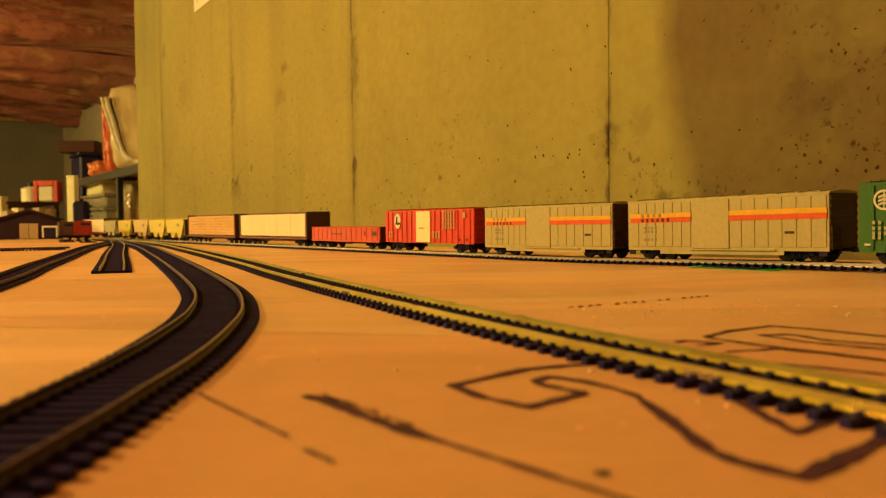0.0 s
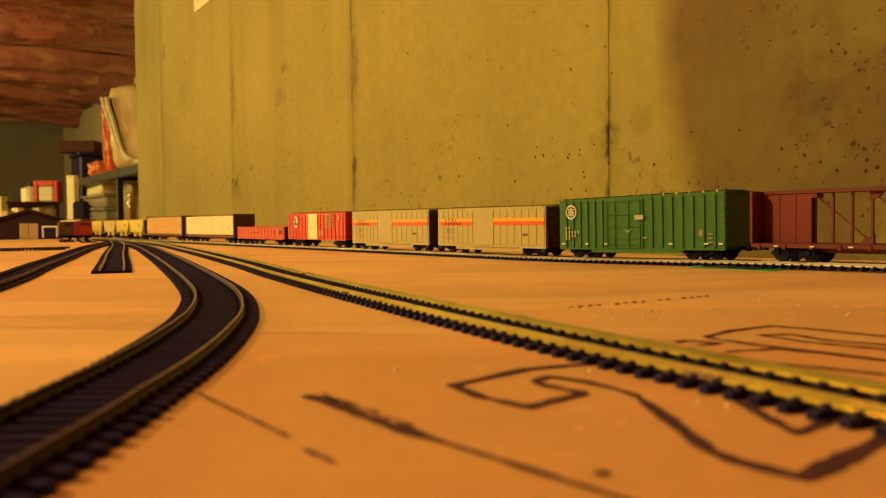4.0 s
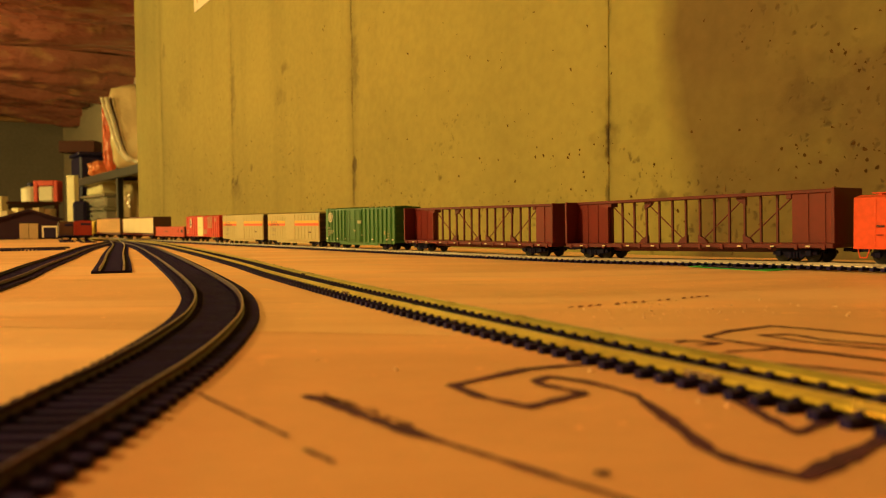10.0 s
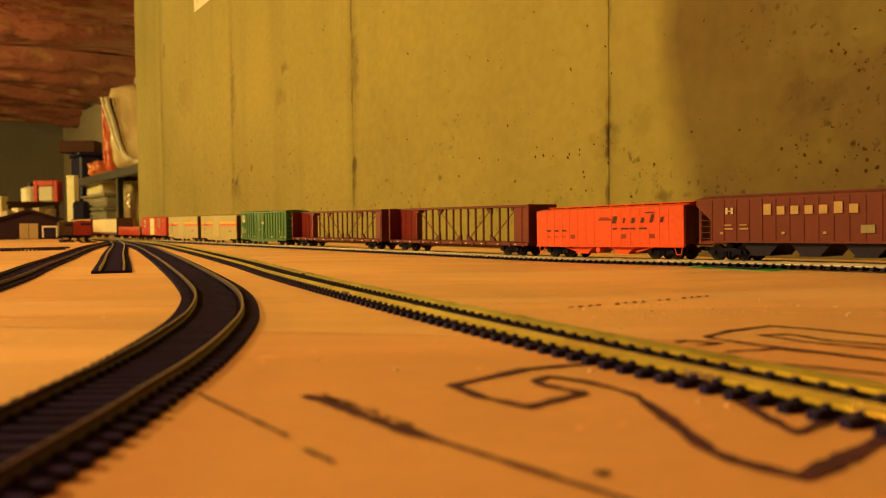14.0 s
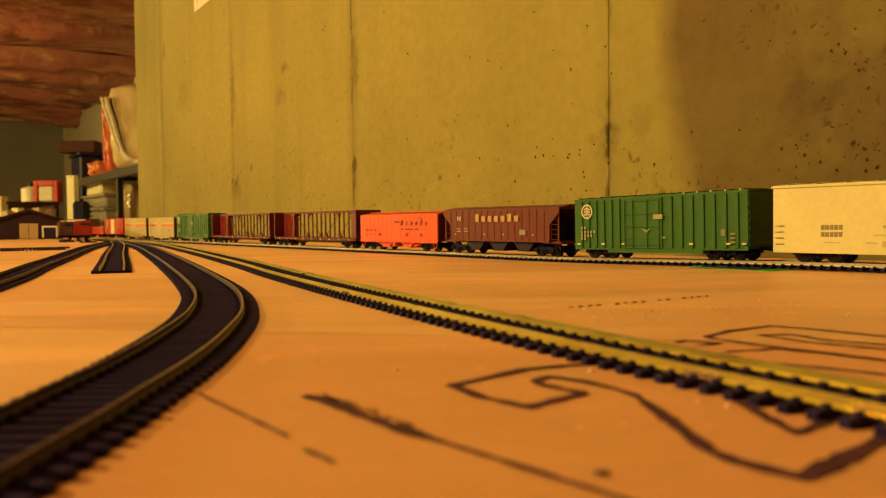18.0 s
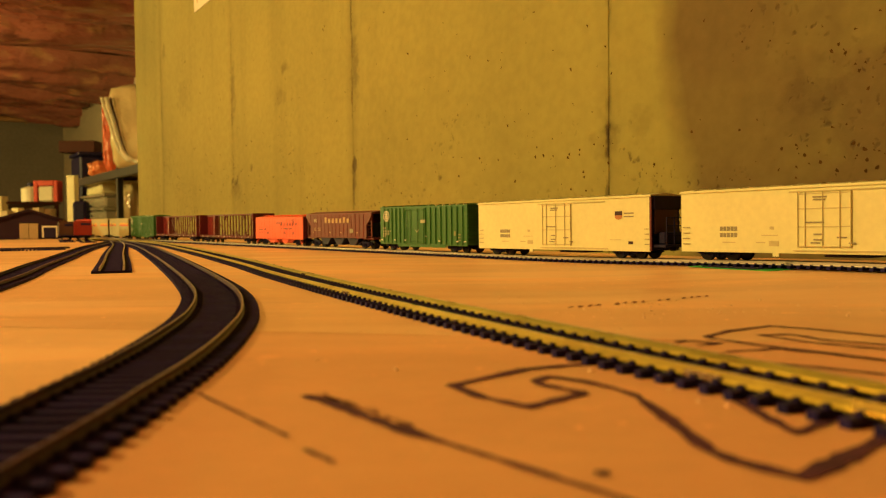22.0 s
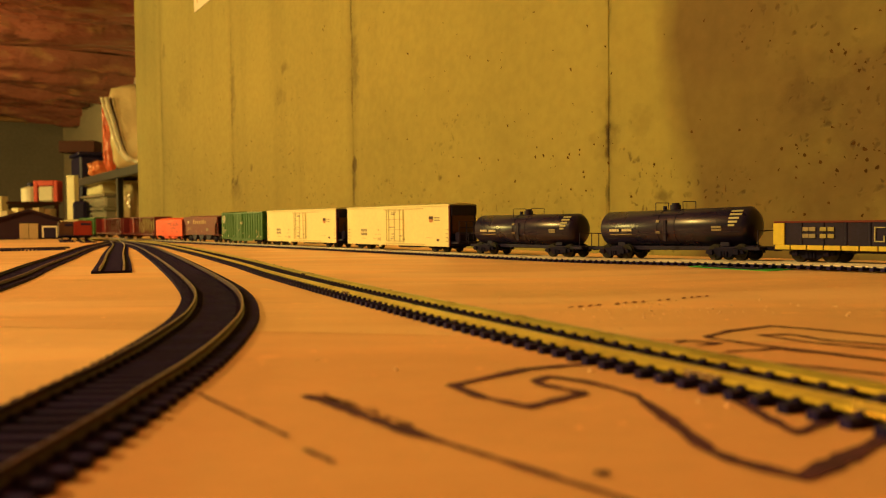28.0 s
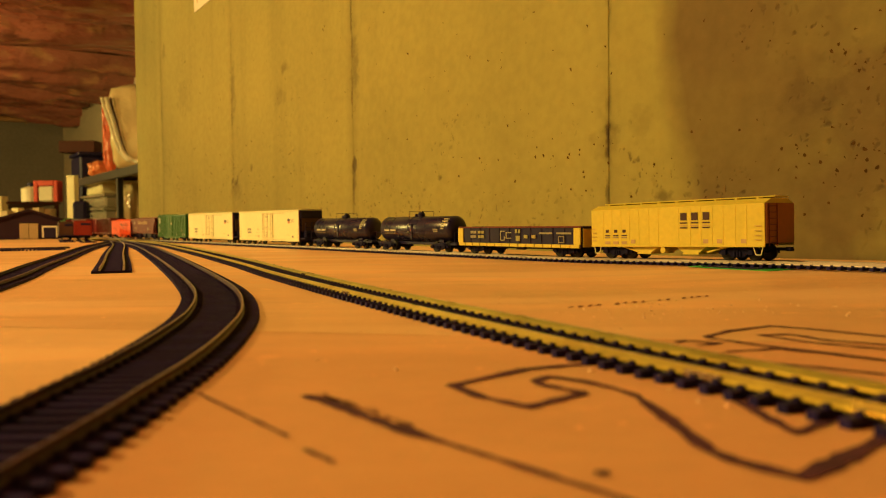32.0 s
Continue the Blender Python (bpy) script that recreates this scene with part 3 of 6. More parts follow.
INK = [
    ([(0.0384, 0.2062), (0.0206, 0.1993), (0.0018, 0.1804), (0.0077, 0.1685), (0.0169, 0.1588), (0.0305, 0.1708)], 0.0026),
    ([(0.0305, 0.1708), (0.0227, 0.1800), (0.0210, 0.1845), (0.0253, 0.1897), (0.0328, 0.1833), (0.0382, 0.1750), (0.0409, 0.1681), (0.0421, 0.1487)], 0.0023),
    ([(0.0421, 0.1487), (0.0430, 0.1274), (0.0451, 0.1219), (0.0519, 0.1136), (0.0619, 0.1222), (0.0752, 0.1336)], 0.0031),
    ([(0.0606, 0.1656), (0.0609, 0.1501), (0.0616, 0.1373), (0.0736, 0.1475)], 0.0022),
    ([(-0.0548, 0.1746), (-0.0397, 0.1546), (-0.0277, 0.1384)], 0.0008),
    ([(-0.0233, 0.1303), (-0.0176, 0.1234)], 0.0010),
    ([(-0.0304, 0.1713), (-0.0237, 0.1640), (-0.0163, 0.1531), (-0.0068, 0.1413), (-0.0027, 0.1367)], 0.0026),
    ([(-0.0027, 0.1367), (0.0083, 0.1240), (0.0167, 0.1142), (0.0226, 0.1074), (0.0300, 0.0980)], 0.0012),
    ([(0.0222, 0.1166), (0.0244, 0.1165)], 0.0016),
    ([(0.0707, 0.2407), (0.0751, 0.2438), (0.0835, 0.2376), (0.0754, 0.2338)], 0.0016),
    ([(0.1391, 0.2478), (0.1259, 0.2641), (0.1143, 0.2749), (0.0954, 0.2636), (0.0829, 0.2504), (0.0930, 0.2338), (0.1082, 0.2170), (0.1158, 0.2060)], 0.0020),
    ([(0.1300, 0.2314), (0.1161, 0.2434), (0.1122, 0.2546), (0.1014, 0.2540), (0.1101, 0.2381), (0.1256, 0.2236)], 0.0018),
    ([(0.0794, 0.2225), (0.0950, 0.2264), (0.1034, 0.2201), (0.1158, 0.2060)], 0.0016),
    ([(0.0854, 0.2036), (0.0943, 0.1977), (0.1055, 0.1877)], 0.0016),
]
for pts, w in INK:
    ribbon("ink_line", pts, w * 1.08, near_board, ragged=0.6)
smear = random.Random(12)
for k in range(46):
    a = smear.random()
    x, y = -0.0290 + 0.0215 * a + smear.uniform(-0.0004, 0.0018), 0.1700 - 0.0270 * a + smear.uniform(0.0, 0.0044) * (1 - 0.5 * a)
    ribbon("ink_smear", [(x, y), (x + smear.uniform(0.0006, 0.0022), y + smear.uniform(-0.0012, 0.0010))], smear.uniform(0.0004, 0.0012), near_board, ragged=0.9)
for k in range(17):
    a = k / 16
    x, y = 0.0547 + 0.073 * a, 0.3395 + 0.0433 * a
    if k in (4, 9, 12):
        continue
    ribbon("print_bar", [(x - 0.0013, y - 0.0020 - 0.0010 * (k % 3)), (x + 0.0014, y + 0.0030)], 0.0011 + 0.0004 * (k % 2), far_board, FADED_INK, ragged=0.9)

CRUMBS = [(0.0435, 0.1929), (0.0525, 0.1623), (0.0571, 0.1581), (0.0365, 0.1962), (0.0500, 0.1744), (-0.0348, 0.2145), (-0.0124, 0.2011), (0.1543, 0.3010), (0.1116, 0.3280), (0.1116, 0.3178), (0.0768, 0.3021), (0.1453, 0.3620)]


def fleck_drift():
    """Loose flecks of foam where the board has been scraped, in one mesh."""
    rnd = random.Random(5)
    bm = bmesh.new()
    for cx, cy, lx, ly, count in ((0.082, 0.318, 0.020, 0.010, 46), (0.100, 0.345, 0.026, 0.014, 24), (0.045, 0.372, 0.024, 0.012, 16), (-0.010, 0.275, 0.020, 0.006, 14), (0.150, 0.330, 0.030, 0.018, 12)):
        for _ in range(count):
            x, y, r = cx + rnd.gauss(0, lx), cy + rnd.gauss(0, ly), rnd.uniform(0.00018, 0.00050)
            m = Matrix.Translation((x, y, board_lift(x, y) + r * 0.3)) @ Matrix.Rotation(rnd.uniform(0, 3), 4, "Z") @ Matrix.Diagonal((1.8, 1, 0.6, 1))
            bmesh.ops.create_icosphere(bm, subdivisions=1, radius=r, matrix=m)
    tagged(part("foam_flecks", bm, SCUFF, far_board, "scraped pale flecks"), kind="stuff")


fleck_drift()
for k, (x, y) in enumerate(CRUMBS):
    bm = bmesh.new()
    bmesh.ops.create_icosphere(bm, subdivisions=1, radius=0.0004 + 0.0001 * (k % 4))
    for v in bm.verts:
        v.co *= 1 + 0.35 * noise.noise(v.co * 3000 + Vector((k, 0, 0)))
    crumb = tagged(part("foam_crumb", bm, SCUFF), "tiny pale crumb of foam lying on the board", "crumb", group="foam crumbs")
    crumb.matrix_basis = Matrix.Translation((x, y, board_lift(x, y) + 0.0002))

# ---- tracks ----
GAUGE = 0.0165
RAIL = [(-0.0011, 0), (0.0011, 0), (0.0011, 0.0004), (0.0003, 0.0007), (0.0003, 0.0018), (0.00055, 0.0020), (0.00055, 0.0025), (-0.00055, 0.0025), (-0.00055, 0.0020), (-0.0003, 0.0018), (-0.0003, 0.0007), (-0.0011, 0.0004)]


def rail_mesh(line, heads, off, lift, slim=1.0, tall=1.0, glint_run=0):
    bm = bmesh.new()
    last = None
    for k, (p, d) in enumerate(zip(line, heads)):
        side = Vector((-d.y, d.x, 0))
        ring = [bm.verts.new(p + side * (off + a * slim) + Vector((0, 0, lift + b * tall))) for a, b in RAIL]
        if last:
            for i in range(len(ring)):
                bm.faces.new((last[i - 1], last[i], ring[i], ring[i - 1])).material_index = 2 if k < glint_run else 1 if i == 7 else 0
        else:
            bm.faces.new(ring)
        last = ring
    bm.faces.new(last)
    bmesh.ops.recalc_face_normals(bm, faces=bm.faces)
    return bm


def tie_mesh():
    """A moulded tie with its four spike heads; x across the track."""
    bm = B(-0.0146, 0.0146, -0.0013, 0.0013, 0, 0.0020, bevel=0.0002)
    for s in (-1, 1):
        for k in (-1, 1):
            c = s * GAUGE / 2 + s * 0.0004 + k * 0.0016
            box(bm, c - 0.0006, c + 0.0006, -0.0007, 0.0007, 0.0020, 0.0028)
    me = bpy.data.meshes.new("tie")
    bm.to_mesh(me), bm.free()
    return me


TIE_ME = tie_mesh()


def track(name, line, label, pitch=0.0067, lift=None, ties=300, joiners=(), wide=1.0, metal=None, skip=0, low=True, glint_run=0.0):
    """Rails, moulded ties and rail joiners along a line."""
    t = tagged(new(name), label, "railway track", group="model railway tracks")
    lift = lift or (lambda p: 0.0)
    pts = [Vector((p.x, p.y, lift(p))) for p in line]
    heads = headings(pts)
    for s in (-1, 1):
        r = part("rail", rail_mesh(pts, heads, s * wide * (GAUGE / 2 + 0.00055), 0.0020, 0.62 if metal and low else 1.0, 0.95 if metal and low else 1.0, int(glint_run / (pts[1] - pts[0]).length)), metal or BRASS, t)
        r.data.materials.append(WORN_HEAD if metal is OLD_RAIL else RUBBED)
        r.data.materials.append(GLINT_BRASS)
    step = (pts[1] - pts[0]).length
    every = pitch / step
    rest, rnd = bmesh.new(), random.Random(7)
    n = int((len(pts) - 1) / every)
    for k in range(n):
        at = k * every
        i = int(at)
        d = heads[i]
        m = Matrix.Translation(pts[i].lerp(pts[min(i + 1, len(pts) - 1)], at - i)) @ Matrix.Rotation(math.atan2(d.y, d.x) - math.pi / 2 + rnd.uniform(-0.008, 0.008), 4, "Z") @ Matrix.Diagonal((wide, 1, 1, 1))
        if skip <= k < skip + ties:
            shared("tie", TIE_ME, TIE, t, m=m)
        else:
            box(rest, -0.0146, 0.0146, -0.0013, 0.0013, 0, 0.0020, m=m)
    if n > ties:
        tagged(part("far_ties", rest, TIE, t), kind="stuff")
    else:
        rest.free()
    for dist, s in joiners:
        i = min(int(dist / step), len(pts) - 1)
        d = heads[i]
        m = Matrix.Translation(pts[i]) @ Matrix.Rotation(math.atan2(d.y, d.x), 4, "Z")
        bm = B(-0.0055, 0.0055, -0.0014, 0.0014, 0.0019, 0.0027, bevel=0.0003)
        box(bm, -0.0055, 0.0055, -0.0009, 0.0009, 0.0027, 0.0036, bevel=0.0003)
        j = part("rail_joiner", bm, JOINER, t, "bright metal rail joiner")
        j.matrix_basis = m @ pose(0, s * wide * (GAUGE / 2 + 0.00055), 0)
    return t


SIDING = -0.048
merge = [(P0 + U * s + NRM * SIDING).xy[:] for s in (2.35, 2.45)]
STEP = 0.003
main_line = [on_line(-1.95 + i * 0.004)[0] for i in range(int(7.2 / 0.004))]
track("main_track", main_line, "pale-railed black-tied model track along the wall", lift=lambda p: rise((p - P0).dot(U)), skip=358, joiners=((2.79, -1), (3.22, -1)), metal=NICKEL, low=False)
right_pts = [(0.140, 0.040), (0.0835, 0.1484), (0.0365, 0.2370), (-0.0413, 0.3983), (-0.1133, 0.5568), (-0.1814, 0.7162), (-0.3340, 1.0527), (-0.5406, 1.4727)] + merge
track("siding_track", smooth_line([(*p, 0) for p in right_pts], STEP), "straight brass-railed model track with black ties on foam", joiners=((0.16, 1), (0.40, 1), (0.55, -1)), glint_run=0.126)
left_pts = [(-0.0718, -0.10), (-0.0720, 0.1193), (-0.0730, 0.1644), (-0.0746, 0.2033), (-0.0800, 0.2524), (-0.0902, 0.3120), (-0.1125, 0.3920), (-0.1465, 0.4830), (-0.2080, 0.6330), (-0.3080, 0.8700), (-0.4580, 1.2130), (-0.60, 1.50), (-0.72, 1.72)]
track("curved_track", smooth_line([(*p, 0) for p in left_pts], STEP), "curving dull-railed model track with closely set black ties", pitch=0.0060, wide=1.16, metal=OLD_RAIL, joiners=((0.62, 1), (0.62, -1)))
branch_pts = [(-0.22, 0.30), (-0.2885, 0.5140), (-0.3480, 0.6720), (-0.4123, 0.8494), (-0.5446, 1.2119), (-0.6555, 1.5584), (-0.745, 1.78)]
track("branch_track", smooth_line([(*p, 0) for p in branch_pts], STEP), "dark model track branching away over the foam", pitch=0.0049, metal=OLD_RAIL)
stub_pts = [(-0.2560, 0.6100), (-0.3090, 0.7420), (-0.4020, 0.9700), (-0.5456, 1.3306), (-0.655, 1.58)]
track("stub_track", smooth_line([(*p, 0) for p in stub_pts], STEP), "short model track that ends abruptly on the foam", pitch=0.0049, metal=NICKEL, low=False)
loop_pts = [(-0.95, 1.03), (-0.70, 1.134), (-0.62, 1.165), (-0.565, 1.20)]
track("loop_track", smooth_line([(*p, 0) for p in loop_pts], STEP), "dark model track lying flat on the foam", pitch=0.0049, metal=OLD_RAIL)
PARK = Vector((-0.45, 0.893, 0)).normalized()
park_line = [Vector((-0.7953, 1.7595, 0)) + PARK * (-0.16 + i * 0.004) for i in range(80)]
track("parking_track", park_line, "model track holding parked freight cars")

shim = tagged(new("track_shim"), "thin bright green card shim under the raised track", "shim")
shim.matrix_basis = Matrix.Translation((0.2085, 0.5560, board_lift(0.2085, 0.5560) + 0.0001)) @ pose(0, 0, 0, 0, 0, -60.9)
part("card", B(-0.034, 0.036, -0.014, 0.012, 0, 0.0006, bevel=0.0002), GREEN_CARD, shim)
# a black sheet in place of the shadow in the gap under the track
part("gap_shadow_layer", B(-0.022, 0.022, -0.0134, 0.0110, 0.0006, 0.0011, bevel=0.0002), BLACK, shim, "black layer standing in for the shadow under the track")


# ---- freight cars: x forward along the line, +y the side towards the room, z up from the rail's head ----
HALF = 0.0182
WR = 0.0057
ROLLING = []


def bar(car, x0, x1, z0, z1, material, y=None, name="lettering_bar", label=""):
    """A flat painted mark on the room side, given by its forward and rear ends."""
    y = HALF if y is None else y
    return part(name, B(min(x0, x1), max(x0, x1), y - 0.0002, y + 0.00022, z0, z1), material, car, label)


def wheel_mesh():
    bm = bmesh.new()
    for s in (-1, 1):
        tube(bm, (0, s * 0.0074, 0), (0, s * 0.0080, 0), WR + 0.0006, 20)
        tube(bm, (0, s * 0.0080, 0), (0, s * 0.0100, 0), WR, 20)
        for k in range(4):
            a = k * math.pi / 2
            box(bm, -0.0008 + 0.0027 * math.cos(a), 0.0008 + 0.0027 * math.cos(a), s * 0.0100 - 0.0003, s * 0.0100 + 0.0003, -0.0008 + 0.0027 * math.sin(a), 0.0008 + 0.0027 * math.sin(a))
    tube(bm, (0, -0.0120, 0), (0, 0.0120, 0), 0.0011, 8)
    me = bpy.data.meshes.new("wheelset")
    bm.to_mesh(me), bm.free()
    return me


def frame_mesh():
    """A cast truck side frame with its spring nest and two axle boxes."""
    prof = [(-0.0155, 0.0050), (-0.0150, 0.0072), (-0.0060, 0.0090), (0.0060, 0.0090), (0.0150, 0.0072), (0.0155, 0.0050), (0.0120, 0.0044), (0.0080, 0.0052), (0.0050, 0.0026), (-0.0050, 0.0026), (-0.0080, 0.0052), (-0.0120, 0.0044)]
    bm = prism(prof, -0.0012, 0.0012, "y")
    for x in (-0.0105, 0.0105):
        box(bm, x - 0.0019, x + 0.0019, 0.0012, 0.0030, 0.0040, 0.0076, bevel=0.0004)
    for x in (-0.0022, 0.0, 0.0022):
        tube(bm, (x, 0.0016, 0.0030), (x, 0.0016, 0.0066), 0.0009, 6)
    me = bpy.data.meshes.new("side_frame")
    bm.to_mesh(me), bm.free()
    return me


WHEEL_ME, FRAME_ME = wheel_mesh(), frame_mesh()


def trucks(car, L, inset=0.0235, floor=0.0105, material=TRUCK):
    """Two trucks with side frames and wheelsets, and a coupler at each end."""
    for s in (-1, 1):
        bm = B(-0.0030, 0.0030, -0.0125, 0.0125, 0.0048, 0.0082, bevel=0.0005)
        tube(bm, (0, 0, 0.0080), (0, 0, floor + 0.0015), 0.0035, 10)
        t = part("truck", bm, material, car, "black freight truck")
        t.matrix_basis = pose(s * (L / 2 - inset), 0, 0)
        for k in (-1, 1):
            shared("side_frame", FRAME_ME, material, t, m=pose(0, k * 0.0128, 0, 0, 0, 0 if k > 0 else 180))
            w = shared("wheelset", WHEEL_ME, WHEEL, t, m=pose(k * 0.0105, 0, WR))
            ROLLING.append((w, k * 0.0105, car))
        bm = B(0, 0.0085, -0.0013, 0.0013, 0.0070, 0.0092, bevel=0.0003)
        box(bm, 0.0075, 0.0115, -0.0026, 0.0022, 0.0066, 0.0096, bevel=0.0006)
        c = part("coupler", bm, material, car)
        c.matrix_basis = pose(s * (L / 2 - 0.002), 0, 0, 0, 0, 0 if s > 0 else 180)


def ladder(car, x, y, z0, z1, material, rungs=6, w=0.0050, axis="x"):
    bm = bmesh.new()
    for s in (-1, 1):
        a = (x + s * w, y, z0) if axis == "x" else (x, y + s * w, z0)
        tube(bm, a, (a[0], a[1], z1), 0.0003, 5)
    for i in range(rungs):
        z = z0 + (z1 - z0) * (i + 0.5) / rungs
        if axis == "x":
            tube(bm, (x - w, y, z), (x + w, y, z), 0.00028, 5)
        else:
            tube(bm, (x, y - w, z), (x, y + w, z), 0.00028, 5)
    return part("ladder", bm, material, car)


def shell(car, L, z0, z1, wall, roof, end, peak=0.0025, eave=0.0):
    """Side walls, floor, two ends and a peaked roof."""
    h = L / 2
    for s in (-1, 1):
        part("side_wall", B(-h, h, s * HALF - 0.0008 if s > 0 else -HALF, HALF if s > 0 else -HALF + 0.0008, z0, z1 - 0.0012, bevel=0.0002), wall, car)
        fold = [(s * (h - 0.0006), z0 + 0.001)]
        for k in range(7):
            zc, zq = z0 + (z1 - z0) * (k + 0.8) / 7.6, 0.0011
            fold += [(s * (h + 0.0003), zc - 1.8 * zq), (s * (h + 0.0008), zc - zq), (s * (h + 0.0008), zc + zq * 0.6), (s * (h + 0.0003), zc + 1.4 * zq)]
        fold.append((s * (h - 0.0006), z1 - 0.0006))
        e = prism(fold, -HALF + 0.0008, HALF - 0.0008, "y")
        part("end_wall", e, end, car, "dark ribbed end wall")
    part("floor", B(-h + 0.001, h - 0.001, -HALF + 0.001, HALF - 0.001, z0 + 0.0004, z0 + 0.0016), TRUCK, car)
    r = prism([(-HALF - eave, z1 - 0.0014), (HALF + eave, z1 - 0.0014), (HALF + eave, z1 - 0.0005), (0.004, z1 + peak * 0.4), (-0.004, z1 + peak * 0.4), (-HALF - eave, z1 - 0.0005)], -h - 0.0006, h + 0.0006)
    part("roof", r, roof, car)
    me = bpy.data.meshes.new("roof_rib")
    bm = prism([(-HALF + 0.001, z1 - 0.0008), (HALF - 0.001, z1 - 0.0008), (HALF - 0.001, z1 + 0.0001), (0.004, z1 + peak * 0.4 + 0.0006), (-0.004, z1 + peak * 0.4 + 0.0006), (-HALF + 0.001, z1 + 0.0001)], -0.0006, 0.0006)
    bm.to_mesh(me), bm.free()
    for k in range(11):
        shared("roof_rib", me, roof, car, m=pose(-h + L * (k + 0.5) / 11, 0, 0))


def ribs(car, xs, z0, z1, material, w=0.0009, d=0.0007, name="rib"):
    """Upright side posts, one object each on one mesh, on both sides."""
    me = bpy.data.meshes.new(name)
    bm = B(-w / 2, w / 2, -0.0002, d, z0, z1, bevel=d * 0.3)
    bm.to_mesh(me), bm.free()
    for x in xs:
        shared(name, me, material, car, m=pose(x, HALF, 0))
        shared(name, me, material, car, m=pose(x, -HALF, 0, 0, 0, 180))


def side_panels(car, x0, x1, n, z0, z1, material, name="side_panel"):
    """Pressed side sheets between seams."""
    w = (x1 - x0) / n
    me = bpy.data.meshes.new(name)
    bm = B(-w / 2 + 0.0005, w / 2 - 0.0005, -0.0002, 0.0005, z0, z1, bevel=0.0002)
    bm.to_mesh(me), bm.free()
    for k in range(n):
        shared(name, me, material, car, m=pose(x0 + w * (k + 0.5), HALF, 0))
        shared(name, me, material, car, m=pose(x0 + w * (k + 0.5), -HALF, 0, 0, 0, 180))


def car_root(label, category="freight car"):
    return tagged(new("freight_car"), label, category, group="cars of the freight train")


def block_text(car, x_left, z, size, count, gap, material, y=None, name="lettering_bar"):
    """A run of small blocks where letters cannot be read or are not to be."""
    for k in range(count):
        a = x_left - k * (size * 0.75 + gap)
        bar(car, a, a - size * 0.75, z, z + size, material, y, name)


def ring_mark(car, x, z, r, material, y):
    """A round herald: a ring and three chevrons."""
    bm = bmesh.new()
    n = 28
    for i in range(n):
        a, b = 2 * math.pi * i / n, 2 * math.pi * (i + 1) / n
        q = [(x + k * math.cos(t), y, z + k * math.sin(t)) for k, t in ((r, a), (r, b), (r * 0.78, b), (r * 0.78, a))]
        bm.faces.new([bm.verts.new(p) for p in q])
    box(bm, x - 0.0004, x + 0.0004, y - 0.0002, y, z - r * 0.75, z + r * 0.72)
    for k in range(3):
        zc = z + r * (0.35 - 0.36 * k)
        for s in (-1, 1):
            bm.faces.new([bm.verts.new(p) for p in ((x, y, zc + r * 0.22), (x, y, zc), (x + s * r * 0.55, y, zc - r * 0.22), (x + s * r * 0.55, y, zc))])
    return part("herald", bm, material, car, "round cream herald")


def grey_boxcar(L=0.1622):
    c = car_root("grey boxcar with yellow and red side stripes, dark ends", "boxcar")
    shell(c, L, 0.0073, 0.0462, GREY, GREY, DARKEND, peak=0.002)
    h = L / 2
    for a, b in ((h - 0.0030, h * 0.27), (-h * 0.12, -h + 0.0012)):
        n = 7
        side_panels(c, min(a, b), max(a, b), n, 0.0100, 0.0435, GREY)
        bar(c, a, b, 0.0322, 0.0356, STRIPE_Y, HALF + 0.0006, "yellow_stripe")
        bar(c, a, b, 0.0286, 0.0321, STRIPE_R, HALF + 0.0006, "red_stripe")
    part("sliding_door", B(-h * 0.12, h * 0.26, HALF - 0.0003, HALF + 0.0009, 0.0088, 0.0440, bevel=0.0003), GREY, c)
    part("door_track", B(-h * 0.55, h * 0.28, HALF, HALF + 0.0012, 0.0076, 0.0086), GREY, c)
    part("side_sill", B(-h * 0.62, h * 0.62, HALF - 0.0012, HALF - 0.0002, 0.0046, 0.0076), GREY, c)
    block_text(c, h - 0.014, 0.0327, 0.0026, 4, 0.0035, LETTER_G, HALF + 0.0009)
    block_text(c, h - 0.014, 0.0291, 0.0024, 6, 0.0030, LETTER_D, HALF + 0.0009)
    for z in (0.0235, 0.0205, 0.0145):
        block_text(c, h - 0.016, z, 0.0020, 4, 0.0020, LETTER_G, HALF + 0.0006)
    bar(c, -h * 0.635, -h * 0.715, 0.0190, 0.0206, LETTER_D, HALF + 0.0007)
    ladder(c, -h - 0.0012, 0.012, 0.008, 0.024, DARKEND, 4, axis="y")
    for s in (-1, 1):
        part("step", B(s * (h - 0.004) - 0.003, s * (h - 0.004) + 0.003, HALF - 0.001, HALF, 0.0040, 0.0074, bevel=0.0006), BLACK, c)
    trucks(c, L)
    return c


